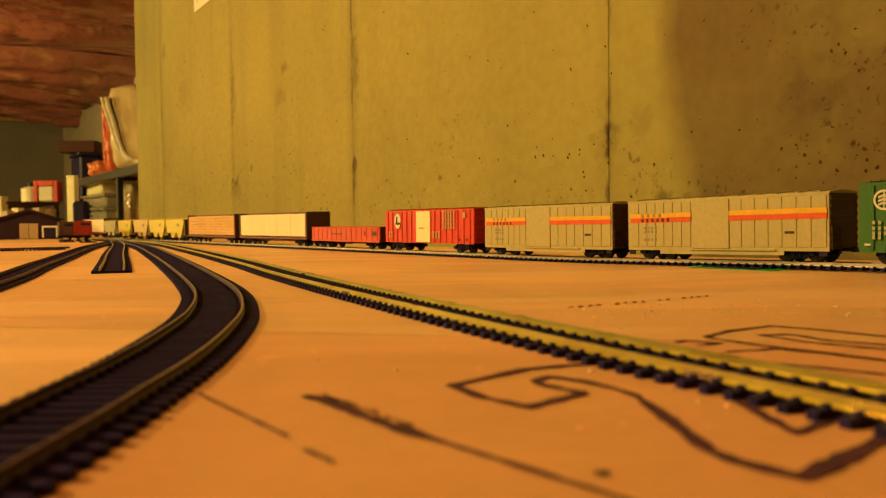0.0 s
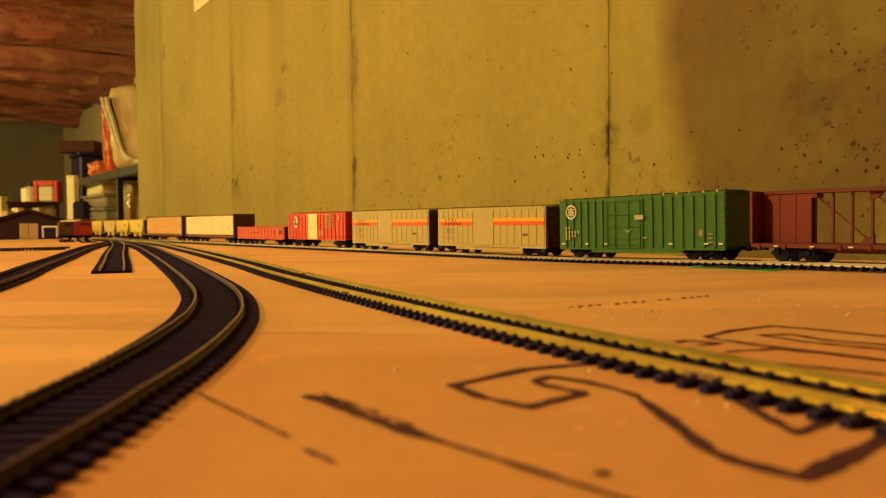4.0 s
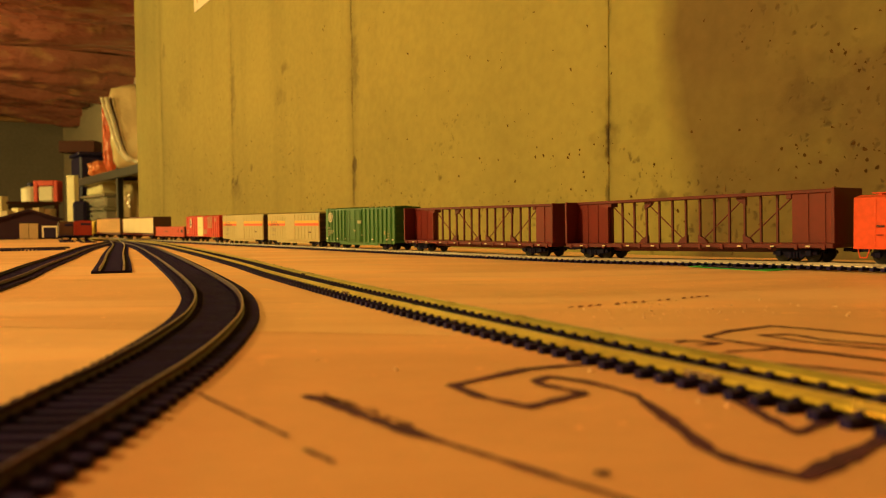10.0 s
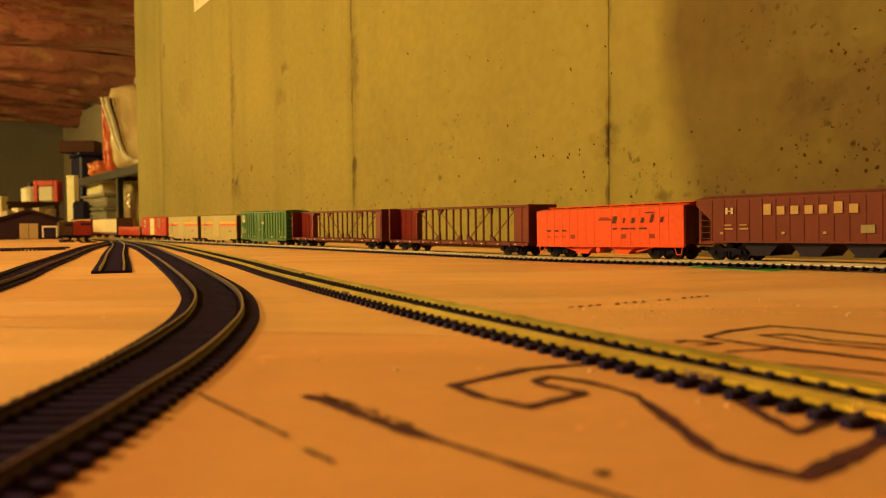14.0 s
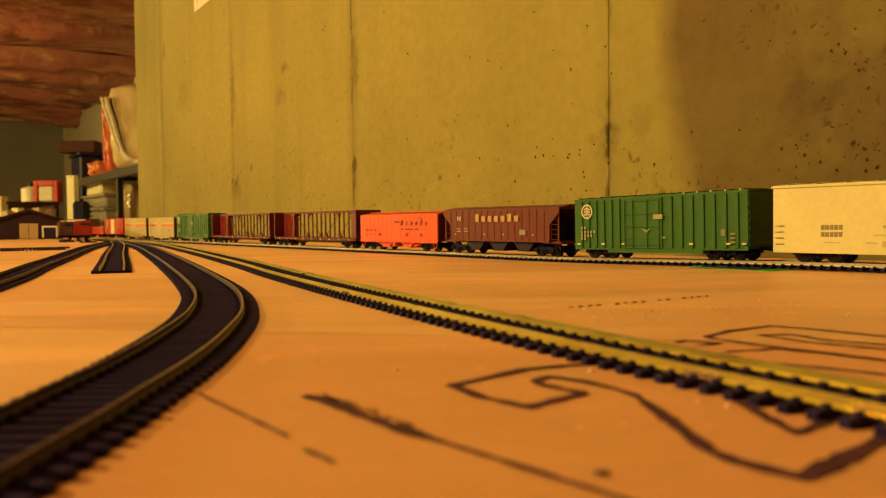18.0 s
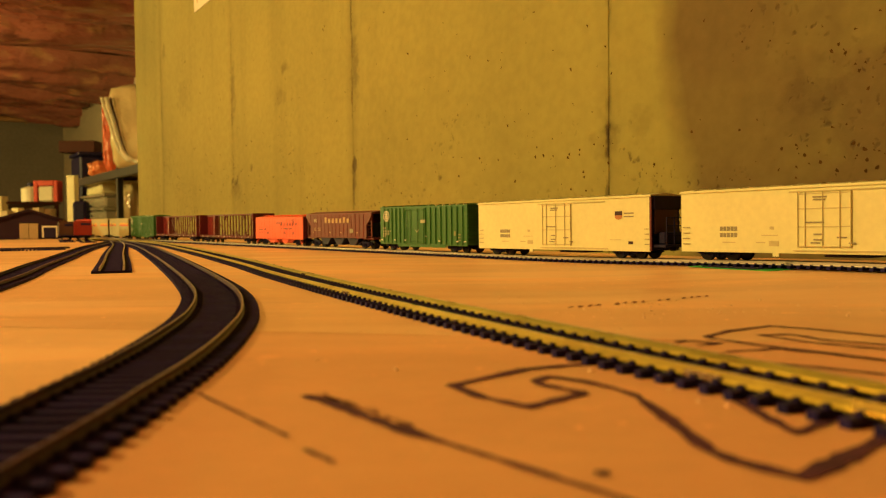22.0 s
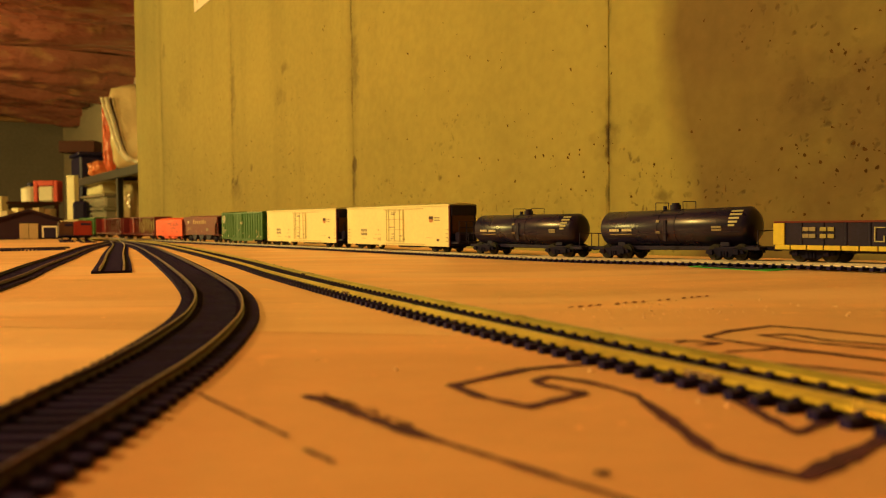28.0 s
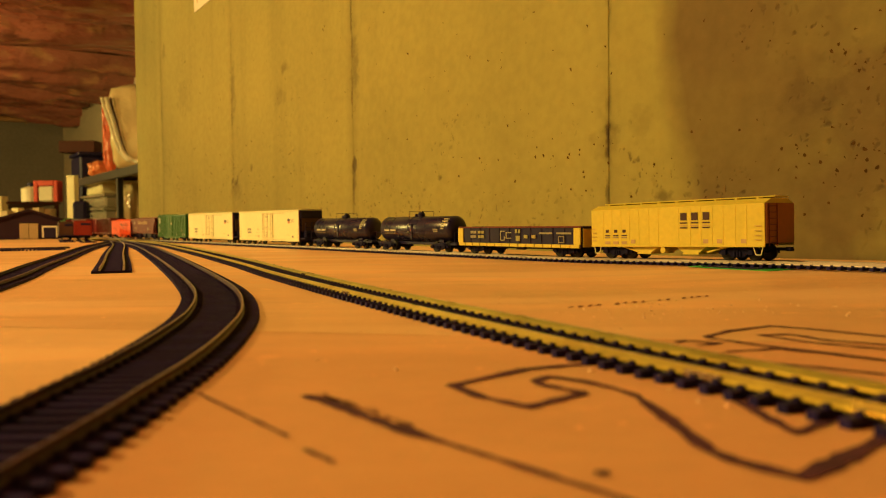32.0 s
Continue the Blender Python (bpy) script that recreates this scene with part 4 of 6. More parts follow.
def green_boxcar(L=0.1635):
    c = car_root("green ribbed boxcar with a round cream herald", "boxcar")
    shell(c, L, 0.0073, 0.0503, GREEN, GREEN, GREEN, peak=0.0015)
    h = L / 2
    ribs(c, [h - 0.008 - k * 0.0082 for k in range(6)] + [-h + 0.008 + k * 0.0093 for k in range(8)], 0.0090, 0.0480, GREEN, w=0.0026, d=0.0011)
    part("plug_door", B(-h * 0.10, h * 0.33, HALF - 0.0003, HALF + 0.0007, 0.0085, 0.0470, bevel=0.0003), GREEN, c)
    for z in (0.0110, 0.0160, 0.0250, 0.0350, 0.0455):
        part("door_bar", B(-h * 0.11, h * 0.34, HALF + 0.0005, HALF + 0.0014, z, z + 0.0009, bevel=0.0002), GREEN, c)
    for x in (h * 0.32, h * 0.22, h * 0.05, -h * 0.09):
        bm = tube(bmesh.new(), (x, HALF + 0.0016, 0.0085), (x, HALF + 0.0016, 0.0470), 0.0004, 6)
        part("door_rod", bm, GREEN, c)
    ring_mark(c, h - 0.0150, 0.0392, 0.0062, LETTER_W, HALF + 0.0014)
    for z, n in ((0.0245, 2), (0.0210, 5), (0.0180, 4), (0.0155, 2)):
        block_text(c, h - 0.0085, z, 0.0022, n, 0.0018, LETTER_P, HALF + 0.0014)
    for x in (h - 0.004, h - 0.031, h * 0.36, -h * 0.42, -h * 0.80, -h + 0.004):
        bar(c, x, x - 0.0035, 0.0115, 0.0128, LETTER_W, HALF + 0.0014, "reflector_strip")
    bar(c, -h + 0.0205, -h + 0.0170, 0.0180, 0.0225, GREEN_FADED, HALF + 0.0014)
    for z in (0.0125, 0.0155, 0.0185):
        bar(c, -h + 0.0130, -h + 0.0090, z, z + 0.0014, GREEN_FADED, HALF + 0.0014)
    bar(c, -h * 0.03, -h * 0.135, 0.0312, 0.0348, LETTER_P, HALF + 0.0018)
    tri = bmesh.new()
    tri.faces.new([tri.verts.new((x, HALF + 0.0019, z)) for x, z in ((h * 0.115, 0.0248), (h * 0.055, 0.0208), (-h * 0.005, 0.0248), (h * 0.055, 0.0224))])
    part("door_mark", tri, LETTER_P, c, "pale pointed mark")
    bar(c, -h * 0.13, -h * 0.17, 0.0165, 0.0176, LETTER_P, HALF + 0.0018)
    # rear seams are white, which paints in the roof edge's highlight
    for k in range(14):
        x = h - L * (k + 0.5) / 14
        part("roof_seam", B(x - 0.0006, x + 0.0006, HALF - 0.004, HALF + 0.0004, 0.0496, 0.0508), WHITE if k > 8 else GREEN, c)
    part("side_sill", B(-h * 0.55, h * 0.55, HALF - 0.0012, HALF - 0.0002, 0.0050, 0.0076), GREEN, c)
    trucks(c, L)
    return c


def red_boxcar(L=0.163):
    c = car_root("bright red ribbed boxcar with a wide white sliding door", "boxcar")
    shell(c, L, 0.0096, 0.0458, RED, RED, RED, peak=0.002)
    h = L / 2
    ribs(c, [h - 0.006 - k * 0.0095 for k in range(6)] + [-h + 0.006 + k * 0.0100 for k in range(8)], 0.0105, 0.0440, RED, w=0.0013, d=0.0008)
    part("sliding_door", B(-h * 0.10, h * 0.22, HALF - 0.0003, HALF + 0.0012, 0.0105, 0.0440, bevel=0.0003), WHITE, c, "white sliding door")
    part("door_handle", B(h * 0.02, h * 0.14, HALF + 0.001, HALF + 0.0020, 0.0255, 0.0263), LETTER_G, c)
    bm = bmesh.new()
    bmesh.ops.create_circle(bm, cap_ends=True, segments=24, radius=0.0068, matrix=pose(h - 0.0270, HALF + 0.0011, 0.0335, 90) @ Matrix.Diagonal((0.9, 1.25, 1, 1)))
    part("herald", bm, LETTER_W, c, "white oval herald with a dark mark")
    bar(c, h - 0.0245, h - 0.0270, 0.0300, 0.0385, LETTER_D, HALF + 0.0014)
    bar(c, h - 0.0235, h - 0.0325, 0.0295, 0.0320, LETTER_D, HALF + 0.0014)
    for z in (0.0250, 0.0290, 0.0330, 0.0370, 0.0410):
        block_text(c, -h * 0.38, z, 0.0030, 5, 0.0022, LETTER_T, HALF + 0.0010)
    for z in (0.0150, 0.0190):
        block_text(c, h - 0.009, z, 0.0030, 2, 0.0030, LETTER_T, HALF + 0.0010)
        block_text(c, -h * 0.16, z, 0.0034, 3, 0.0024, LETTER_T, HALF + 0.0010)
    for x in (-h * 0.70, -h * 0.86):
        bar(c, x, x - 0.0025, 0.0128, 0.0150, LETTER_D, HALF + 0.0011)
    bar(c, -h * 0.80, -h * 0.85, 0.0360, 0.0420, LETTER_T, HALF + 0.0011)
    trucks(c, L)
    return c


def reefer(L=0.2200):
    c = car_root("cream-white mechanical refrigerator car with a dark machinery end", "refrigerator car")
    h = 0.1101
    shell(c, 0.2102, 0.0062, 0.0512, WHITE, WHITE, BLACK, peak=0.0018)
    part("top_sill", B(-h + 0.004, h - 0.004, HALF - 0.0004, HALF + 0.0010, 0.0490, 0.0502, bevel=0.0002), WHITE, c)
    part("upper_strip", B(-0.059, 0.020, HALF, HALF + 0.0008, 0.0465, 0.0472), SHADE_PRINT_T, c)
    part("lower_strip", B(-0.062, 0.017, HALF, HALF + 0.0008, 0.0078, 0.0086), SHADE_PRINT_T, c)
    part("plug_door", B(-0.0210, 0.0142, HALF - 0.0003, HALF + 0.0006, 0.0110, 0.0460, bevel=0.0003), WHITE, c, "white plug door with rods and lettering")
    # white rods and bars, coloured tan to hold their shade lines
    for x in (0.0138, 0.0088, -0.0028, -0.0138, -0.0206):
        part("door_rod", tube(bmesh.new(), (x, HALF + 0.0010, 0.0105), (x, HALF + 0.0010, 0.0465), 0.00032, 6), SHADE_PRINT_T, c)
    for z in (0.0108, 0.0235, 0.0352, 0.0450):
        part("door_bar", B(-0.0210, 0.0142, HALF + 0.0004, HALF + 0.0010, z, z + 0.0006), SHADE_PRINT_T, c)
    for x, z, w in ((0.0036, 0.0425, 0.0090), (0.0036, 0.0408, 0.0080), (0.0090, 0.0262, 0.005), (0.0036, 0.0262, 0.007), (0.0030, 0.0185, 0.006), (0.0030, 0.0150, 0.005), (-0.0120, 0.0165, 0.006), (0.0050, 0.0130, 0.006), (-0.0195, 0.0130, 0.004)):
        bar(c, x, x - w, z, z + 0.0009, LETTER_G, HALF + 0.0009)
    block_text(c, 0.0722, 0.0215, 0.0030, 5, 0.0006, LETTER_G)
    block_text(c, 0.0722, 0.0170, 0.0030, 5, 0.0006, LETTER_G)
    for x, z, w, t in ((0.070, 0.0130, 0.010, 0.0007), (0.044, 0.0130, 0.007, 0.0007), (0.040, 0.0180, 0.012, 0.0005), (0.034, 0.0222, 0.003, 0.002), (-0.064, 0.0152, 0.012, 0.0004)):
        bar(c, x, x - w, z, z + t, SHADE_PRINT_T)
    bar(c, 0.0345, 0.0275, 0.0110, 0.0145, SHADE_PRINT_T, name="stencil_block")
    bar(c, -0.0835, -0.0880, 0.0120, 0.0142, LETTER_D, name="stencil_block")
    bar(c, -0.0700, -0.0772, 0.0352, 0.0384, LETTER_D, HALF + 0.0003, name="emblem")
    bm = bmesh.new()
    ring = [(-0.0698, 0.0352), (-0.0772, 0.0352), (-0.0773, 0.0336), (-0.0760, 0.0322), (-0.0735, 0.0317), (-0.0710, 0.0322), (-0.0697, 0.0336)]
    bm.faces.new([bm.verts.new((x, HALF + 0.00025, z)) for x, z in ring])
    part("emblem", bm, LOGO_O, c, "orange shield emblem")
    for z in (0.0362, 0.0335):
        bar(c, -0.0790, -0.0888, z, z + 0.0010, LETTER_G)
    for k in range(4):
        part("grab_iron", tube(bmesh.new(), (h - 0.007, HALF + 0.0006, 0.012 + k * 0.004), (h - 0.013, HALF + 0.0006, 0.012 + k * 0.004), 0.00025, 5), LETTER_G, c)
        part("grab_iron", tube(bmesh.new(), (-h + 0.006, HALF + 0.0006, 0.012 + k * 0.004), (-h + 0.010, HALF + 0.0006, 0.012 + k * 0.004), 0.00025, 5), LETTER_G, c)
    e = -0.1052
    part("machinery_cover", B(e - 0.0025, e, -HALF + 0.001, HALF - 0.002, 0.0390, 0.0498, bevel=0.0006), BLACK, c, "black machinery housing at the end")
    part("machinery_panel", B(e - 0.0015, e, -0.014, HALF - 0.004, 0.0200, 0.0395, bevel=0.0004), DARKEND, c)
    part("end_post", B(e - 0.001, e + 0.0008, HALF - 0.0010, HALF + 0.0001, 0.0070, 0.0490), MAROON, c)
    part("end_platform", B(e - 0.0130, e, -HALF + 0.002, HALF - 0.002, 0.0095, 0.0118, bevel=0.0004), BLACK, c)
    for y in (-0.014, -0.0045, 0.005, 0.0145):
        part("end_stanchion", tube(bmesh.new(), (e - 0.0125, y, 0.0095), (e - 0.0125, y, 0.0330), 0.00055, 6), BLACK, c)
    for z in (0.0195, 0.0262, 0.0325):
        part("end_rail", tube(bmesh.new(), (e - 0.0125, -0.0145, z), (e - 0.0125, 0.0150, z), 0.00045, 6), BLACK, c)
    part("compressor", B(e - 0.0095, e - 0.0015, -0.012, 0.012, 0.0118, 0.0215, bevel=0.001), BLACK, c)
    part("fuel_tank", B(-0.030, 0.000, -0.012, 0.012, 0.0040, 0.0064, bevel=0.0006), BLACK, c)
    part("step", B(h * 0.29, h * 0.25, HALF - 0.001, HALF, 0.0040, 0.0064), WHITE, c)
    trucks(c, 0.2102, inset=0.027, floor=0.008)
    return c


def truss_car(L=0.2180, load=""):
    """A long flat car with bulkhead ends and an open truss along its middle, empty or loaded with lumber."""
    text = {"": "oxide-red centre-beam flat car, empty, with an open truss", "planks": "centre-beam flat car stacked with orange-tan sawn planks", "wrapped": "centre-beam flat car loaded with cream wrapped lumber"}[load]
    c = car_root(text, "flat car")
    h = L / 2
    WING = 0.0353 if not load else 0.028
    part("deck", B(-h, h, -HALF, HALF, 0.0094, 0.0124, bevel=0.0003), MAROON, c)
    part("centre_sill", prism([(-h * 0.72, 0.0096), (-h * 0.6, 0.0062), (h * 0.6, 0.0062), (h * 0.72, 0.0096)], -0.006, 0.006, "y"), MAROON, c)
    for s in (-1, 1):
        part("bulkhead", B(s * h - 0.0012, s * h + 0.0012, -HALF, HALF, 0.0124, 0.0480, bevel=0.0004), MAROON if not load else DARKEND, c, "tall end bulkhead")
        part("bulkhead_wing", B(min(s * h, s * (h - WING)), max(s * h, s * (h - WING)), -0.0038, 0.0038, 0.0124, 0.0465, bevel=0.0003), LIT_OXIDE, c, "red end panel")
        for x in (h - 0.0125, h - 0.0240):
            part("wing_rib", B(s * x - 0.0005, s * x + 0.0005, -0.0043, 0.0043, 0.0124, 0.0465), LIT_OXIDE, c)
        part("wing_flange", B(min(s * (h - WING), s * (h - WING - 0.0040)), max(s * (h - WING), s * (h - WING - 0.0040)), -0.0043, 0.0043, 0.0425, 0.0456, bevel=0.0003), MAROON, c)
    part("top_chord", B(-h, h, -0.0048, 0.0048, 0.0455, 0.0480, bevel=0.0004), MAROON, c)
    n = 13
    x0, x1 = h - WING, -h + WING
    for k in range(n + 1):
        x = x0 + (x1 - x0) * k / n
        part("post", B(x - 0.0007, x + 0.0007, -0.0009, 0.0009, 0.0124, 0.0456), MAROON, c)
    for k, low_end, way in ((3, True, 1), (6, True, 1), (7, True, -1), (10, True, -1), (3, False, -1), (10, False, 1)):
        x = x0 + (x1 - x0) * k / n
        z, up = (0.0124, 1) if low_end else (0.0456, -1)
        part("gusset", prism([(x - 0.0012 * way, z), (x + 0.0070 * way, z), (x + 0.0050 * way, z + up * 0.0028), (x - 0.0012 * way, z + up * 0.0062)], -0.0014, 0.0014, "y"), MAROON, c)
    for k, m in ((0, 3), (3, 6), (10, 7), (13, 10)):
        a, b = x0 + (x1 - x0) * k / n, x0 + (x1 - x0) * m / n
        part("brace", tube(bmesh.new(), (a, 0, 0.0450), (b, 0, 0.0130), 0.00055, 6), MAROON, c)
    if not load:
        for k in range(13):
            x = h - 0.006 - (L - 0.012) * k / 12
            part("stake_pocket", B(x - 0.0012, x + 0.0012, HALF - 0.0004, HALF + 0.0009, 0.0085, 0.0120, bevel=0.0002), MAROON, c)
        for k in range(9):
            x = h * 0.85 - h * 1.7 * k / 8
            bar(c, x, x - 0.003, 0.0102, 0.0112, LETTER_W, HALF + 0.0010, "reflector_strip")
    elif load == "planks":
        for s in (-1, 1):
            for k in range(7):
                z = 0.0135 + k * 0.0046
                part("plank_layer", B(x1 - 0.024, x0 + 0.024, s * 0.011 - 0.0070, s * 0.011 + 0.0070, z, z + 0.0042, bevel=0.0003), LUMBER_O, c, "tan sawn boards")
    else:
        for s in (-1, 1):
            for k in range(5):
                a = x1 - 0.024 + (x0 - x1 + 0.048) * k / 5
                b = x1 - 0.024 + (x0 - x1 + 0.048) * (k + 1) / 5
                part("lumber_pack", B(a + 0.0002, b - 0.0002, s * 0.011 - 0.0070, s * 0.011 + 0.0070, 0.0135, 0.0452, bevel=0.0006), LUMBER_W, c, "cream-wrapped lumber pack")
    trucks(c, L, inset=0.028, floor=0.009)
    return c


def gondola(L, wall, label, trim=None, top=0.0272, low=0.0092, posts=14):
    c = car_root(label, "gondola")
    h = L / 2
    part("floor", B(-h, h, -HALF + 0.001, HALF - 0.001, low, low + 0.0012), BLACK, c)
    for s in (-1, 1):
        part("side_wall", B(-h, h, s * HALF - 0.0006, s * HALF + 0.0006, low, top - 0.0010, bevel=0.0002), wall, c)
        part("end_wall", B(s * h - 0.0008, s * h + 0.0008, -HALF + 0.0006, HALF - 0.0006, low, top, bevel=0.0002), DARKEND if trim is None else wall, c)
        part("top_rail", B(-h, h, s * HALF - 0.0011, s * HALF + 0.0013, top - 0.0012, top, bevel=0.0003), wall if trim is None else OXIDE, c)
    ribs(c, [h - 0.005 - (L - 0.010) * k / (posts - 1) for k in range(posts)], low + 0.0008, top - 0.0012, wall, w=0.0016, d=0.0012)
    if trim is None:
        part("side_sill", B(-h, h, HALF - 0.0004, HALF + 0.0012, low - 0.0008, low + 0.0012, bevel=0.0002), wall, c)
        for x in (-h * 0.60, -h * 0.82):
            bar(c, x, x - 0.0020, 0.0165, 0.0215, LETTER_D, HALF + 0.0010)
        bar(c, -h * 0.86, -h * 0.92, 0.0165, 0.0215, LETTER_D, HALF + 0.0010)
        bar(c, h * 0.35, h * 0.05, 0.0175, 0.0188, LETTER_D, HALF + 0.0010)
    else:
        n = 15
        me = bpy.data.meshes.new("sill_panel")
        w = (L - 0.002) / n
        bm = B(-w / 2 + 0.0004, w / 2 - 0.0004, -0.0002, 0.0012, low - 0.0008, low + 0.0022, bevel=0.0002)
        bm.to_mesh(me), bm.free()
        for k in range(n):
            shared("sill_panel", me, trim, c, "yellow sill panel", m=pose(-h + 0.001 + w * (k + 0.5), HALF + 0.0004, 0))
        for s in (-1, 1):
            part("end_panel", B(s * (h - 0.0040) - 0.0040, s * (h - 0.0040) + 0.0040, HALF + 0.0002, HALF + 0.0016, low + 0.0022, top - 0.0014, bevel=0.0003), trim, c, "yellow end panel")
        part("end_panel", B(-h - 0.0012, -h - 0.0006, -HALF + 0.001, HALF - 0.001, low, top - 0.002), trim, c)
        y = HALF + 0.0014
        for x in (0.0640, 0.0595, 0.0525, 0.0475):
            for z in (0.0206, 0.0162):
                bar(c, x, x - 0.0040, z, z + 0.0026, LETTER_G if x > 0.055 else LETTER_Y, y)
        for a, b, z0, z1 in ((0.0190, 0.0125, 0.0226, 0.0232), (0.0190, 0.0182, 0.0140, 0.0226), (0.0190, 0.0135, 0.0140, 0.0147), (0.0135, 0.0128, 0.0140, 0.0180), (0.0110, 0.0035, 0.0212, 0.0219), (0.0110, 0.0102, 0.0160, 0.0212), (0.0102, 0.0035, 0.0160, 0.0167)):
            bar(c, a, b, z0, z1, LETTER_P, y, "line_mark")
        for x, z, w, t in ((-0.0020, 0.0212, 0.0028, 0.0034), (-0.0062, 0.0212, 0.0028, 0.0034), (-0.0030, 0.0140, 0.0055, 0.0046), (-0.0140, 0.0165, 0.0050, 0.0030), (-0.0245, 0.0165, 0.0050, 0.0030), (-0.0345, 0.0204, 0.0165, 0.0016), (-0.0560, 0.0204, 0.0180, 0.0016)):
            bar(c, x, x - w, z, z + t, LETTER_Y if t > 0.002 else LETTER_G, y)
        for a, b, z0, z1 in ((-0.0585, -0.0655, 0.0180, 0.0186), (-0.0585, -0.0655, 0.0128, 0.0134), (-0.0585, -0.0591, 0.0134, 0.0180), (-0.0649, -0.0655, 0.0134, 0.0180)):
            bar(c, a, b, z0, z1, LETTER_G, y)
    part("centre_sill", B(-h * 0.9, h * 0.9, -0.005, 0.005, low - 0.0030, low, bevel=0.0004), BLACK, c)
    part("brake_cylinder", tube(bmesh.new(), (-0.006, 0.010, low - 0.002), (0.006, 0.010, low - 0.002), 0.0018, 10), BLACK, c)
    trucks(c, L, floor=0.0085)
    return c


def bays(c, xs, z0, depth, w, material):
    """Discharge hoppers under the car, one part each."""
    for x in xs:
        bm = prism([(x - w, z0), (x - w * 0.45, z0 - depth), (x + w * 0.45, z0 - depth), (x + w, z0)], -HALF + 0.004, HALF - 0.0025, "y")
        box(bm, x - w * 0.50, x + w * 0.50, -HALF + 0.006, HALF - 0.0020, z0 - depth - 0.0010, z0 - depth)
        part("hopper_bay", bm, material, c)


def covered_hopper(L, paint, label, ink, mark, side_top=0.0410, peak=0.0440, low=0.0100):
    """An air-slide covered hopper: smooth panelled sides, sloped roof edge, a running board, two bays."""
    c = car_root(label, "covered hopper")
    h = L / 2
    for s in (-1, 1):
        part("side_wall", B(-h, h, s * HALF - 0.0006, s * HALF + 0.0004, low, side_top, bevel=0.0002), paint, c)
        # ends take brown or maroon, so their shade is in the colour
        part("end_wall", B(s * h - 0.0008, s * h + 0.0008, -HALF + 0.0006, HALF - 0.0006, low + 0.002, side_top, bevel=0.0003), MAROON if paint is ORANGE else SHADED_END, c, "end wall in a darker tone for its shade")
    r = prism([(-HALF, side_top - 0.001), (HALF, side_top - 0.001), (HALF, side_top), (0.010, peak - 0.0014), (-0.010, peak - 0.0014), (-HALF, side_top)], -h, h)
    part("roof", r, paint, c)
    part("running_board", B(-h - 0.002, h - 0.006, -0.0085, 0.0085, peak - 0.0006, peak + 0.0002, bevel=0.0002), paint, c)
    for k in range(9):
        x = h - 0.012 - (L - 0.022) * k / 8
        part("board_bracket", B(x - 0.0010, x + 0.0010, -0.0105, 0.0105, peak - 0.0026, peak - 0.0006), paint, c)
    # seams between the side panels
    ribs(c, [h - L / 0.157 * k for k in (0.0129, 0.0219, 0.0315, 0.0401, 0.0495, 0.0592, 0.0683, 0.0870, 0.0972, 0.1063, 0.1158, 0.1248, 0.1346, 0.1431)], low + 0.0006, side_top - 0.0008, paint, w=0.0010, d=0.0006)
    part("side_sill", B(-h, h, HALF - 0.0002, HALF + 0.0010, low - 0.0006, low + 0.0008, bevel=0.0002), paint, c)
    bays(c, (h * 0.33, -h * 0.22), low, 0.0052, 0.0140, paint)
    part("outlet_valve", tube(bmesh.new(), (h * 0.08, HALF - 0.004, low - 0.0030), (h * 0.08, HALF, low - 0.0030), 0.0024, 10), paint, c)
    for s in (-1, 1):
        part("slope_strut", tube(bmesh.new(), (s * h * 0.62, HALF - 0.003, low), (s * h * 0.40, HALF - 0.003, low - 0.0045), 0.0009, 6), paint, c)
        st = bmesh.new()
        for p, q in (((h - 0.002, low), (h - 0.0035, low - 0.006)), ((h - 0.0035, low - 0.006), (h - 0.0075, low - 0.006)), ((h - 0.0075, low - 0.006), (h - 0.0095, low))):
            tube(st, (s * p[0], HALF - 0.0008, p[1]), (s * q[0], HALF - 0.0008, q[1]), 0.0004, 6)
        part("corner_step", st, WHITE if paint is YELLOW else paint, c)
    y = HALF + 0.0006
    mark(c, h, y, ink)
    ladder(c, -h - 0.0012, 0.010, low, side_top, MAROON, 7, axis="y")
    trucks(c, L, floor=0.0105)
    return c


def slanted(c, x, w, z, t, ink, y, lean=0.30, name="slanted_block"):
    """A slanted painted block: its forward end at x, w long, t high."""
    bm = bmesh.new()
    q = [bm.verts.new((x - w * u - t * lean * v, y + 0.0003, z + t * v)) for u, v in ((0, 0), (1, 0), (1, 1), (0, 1))]
    bm.faces.new(q)
    part(name, bm, ink, c)


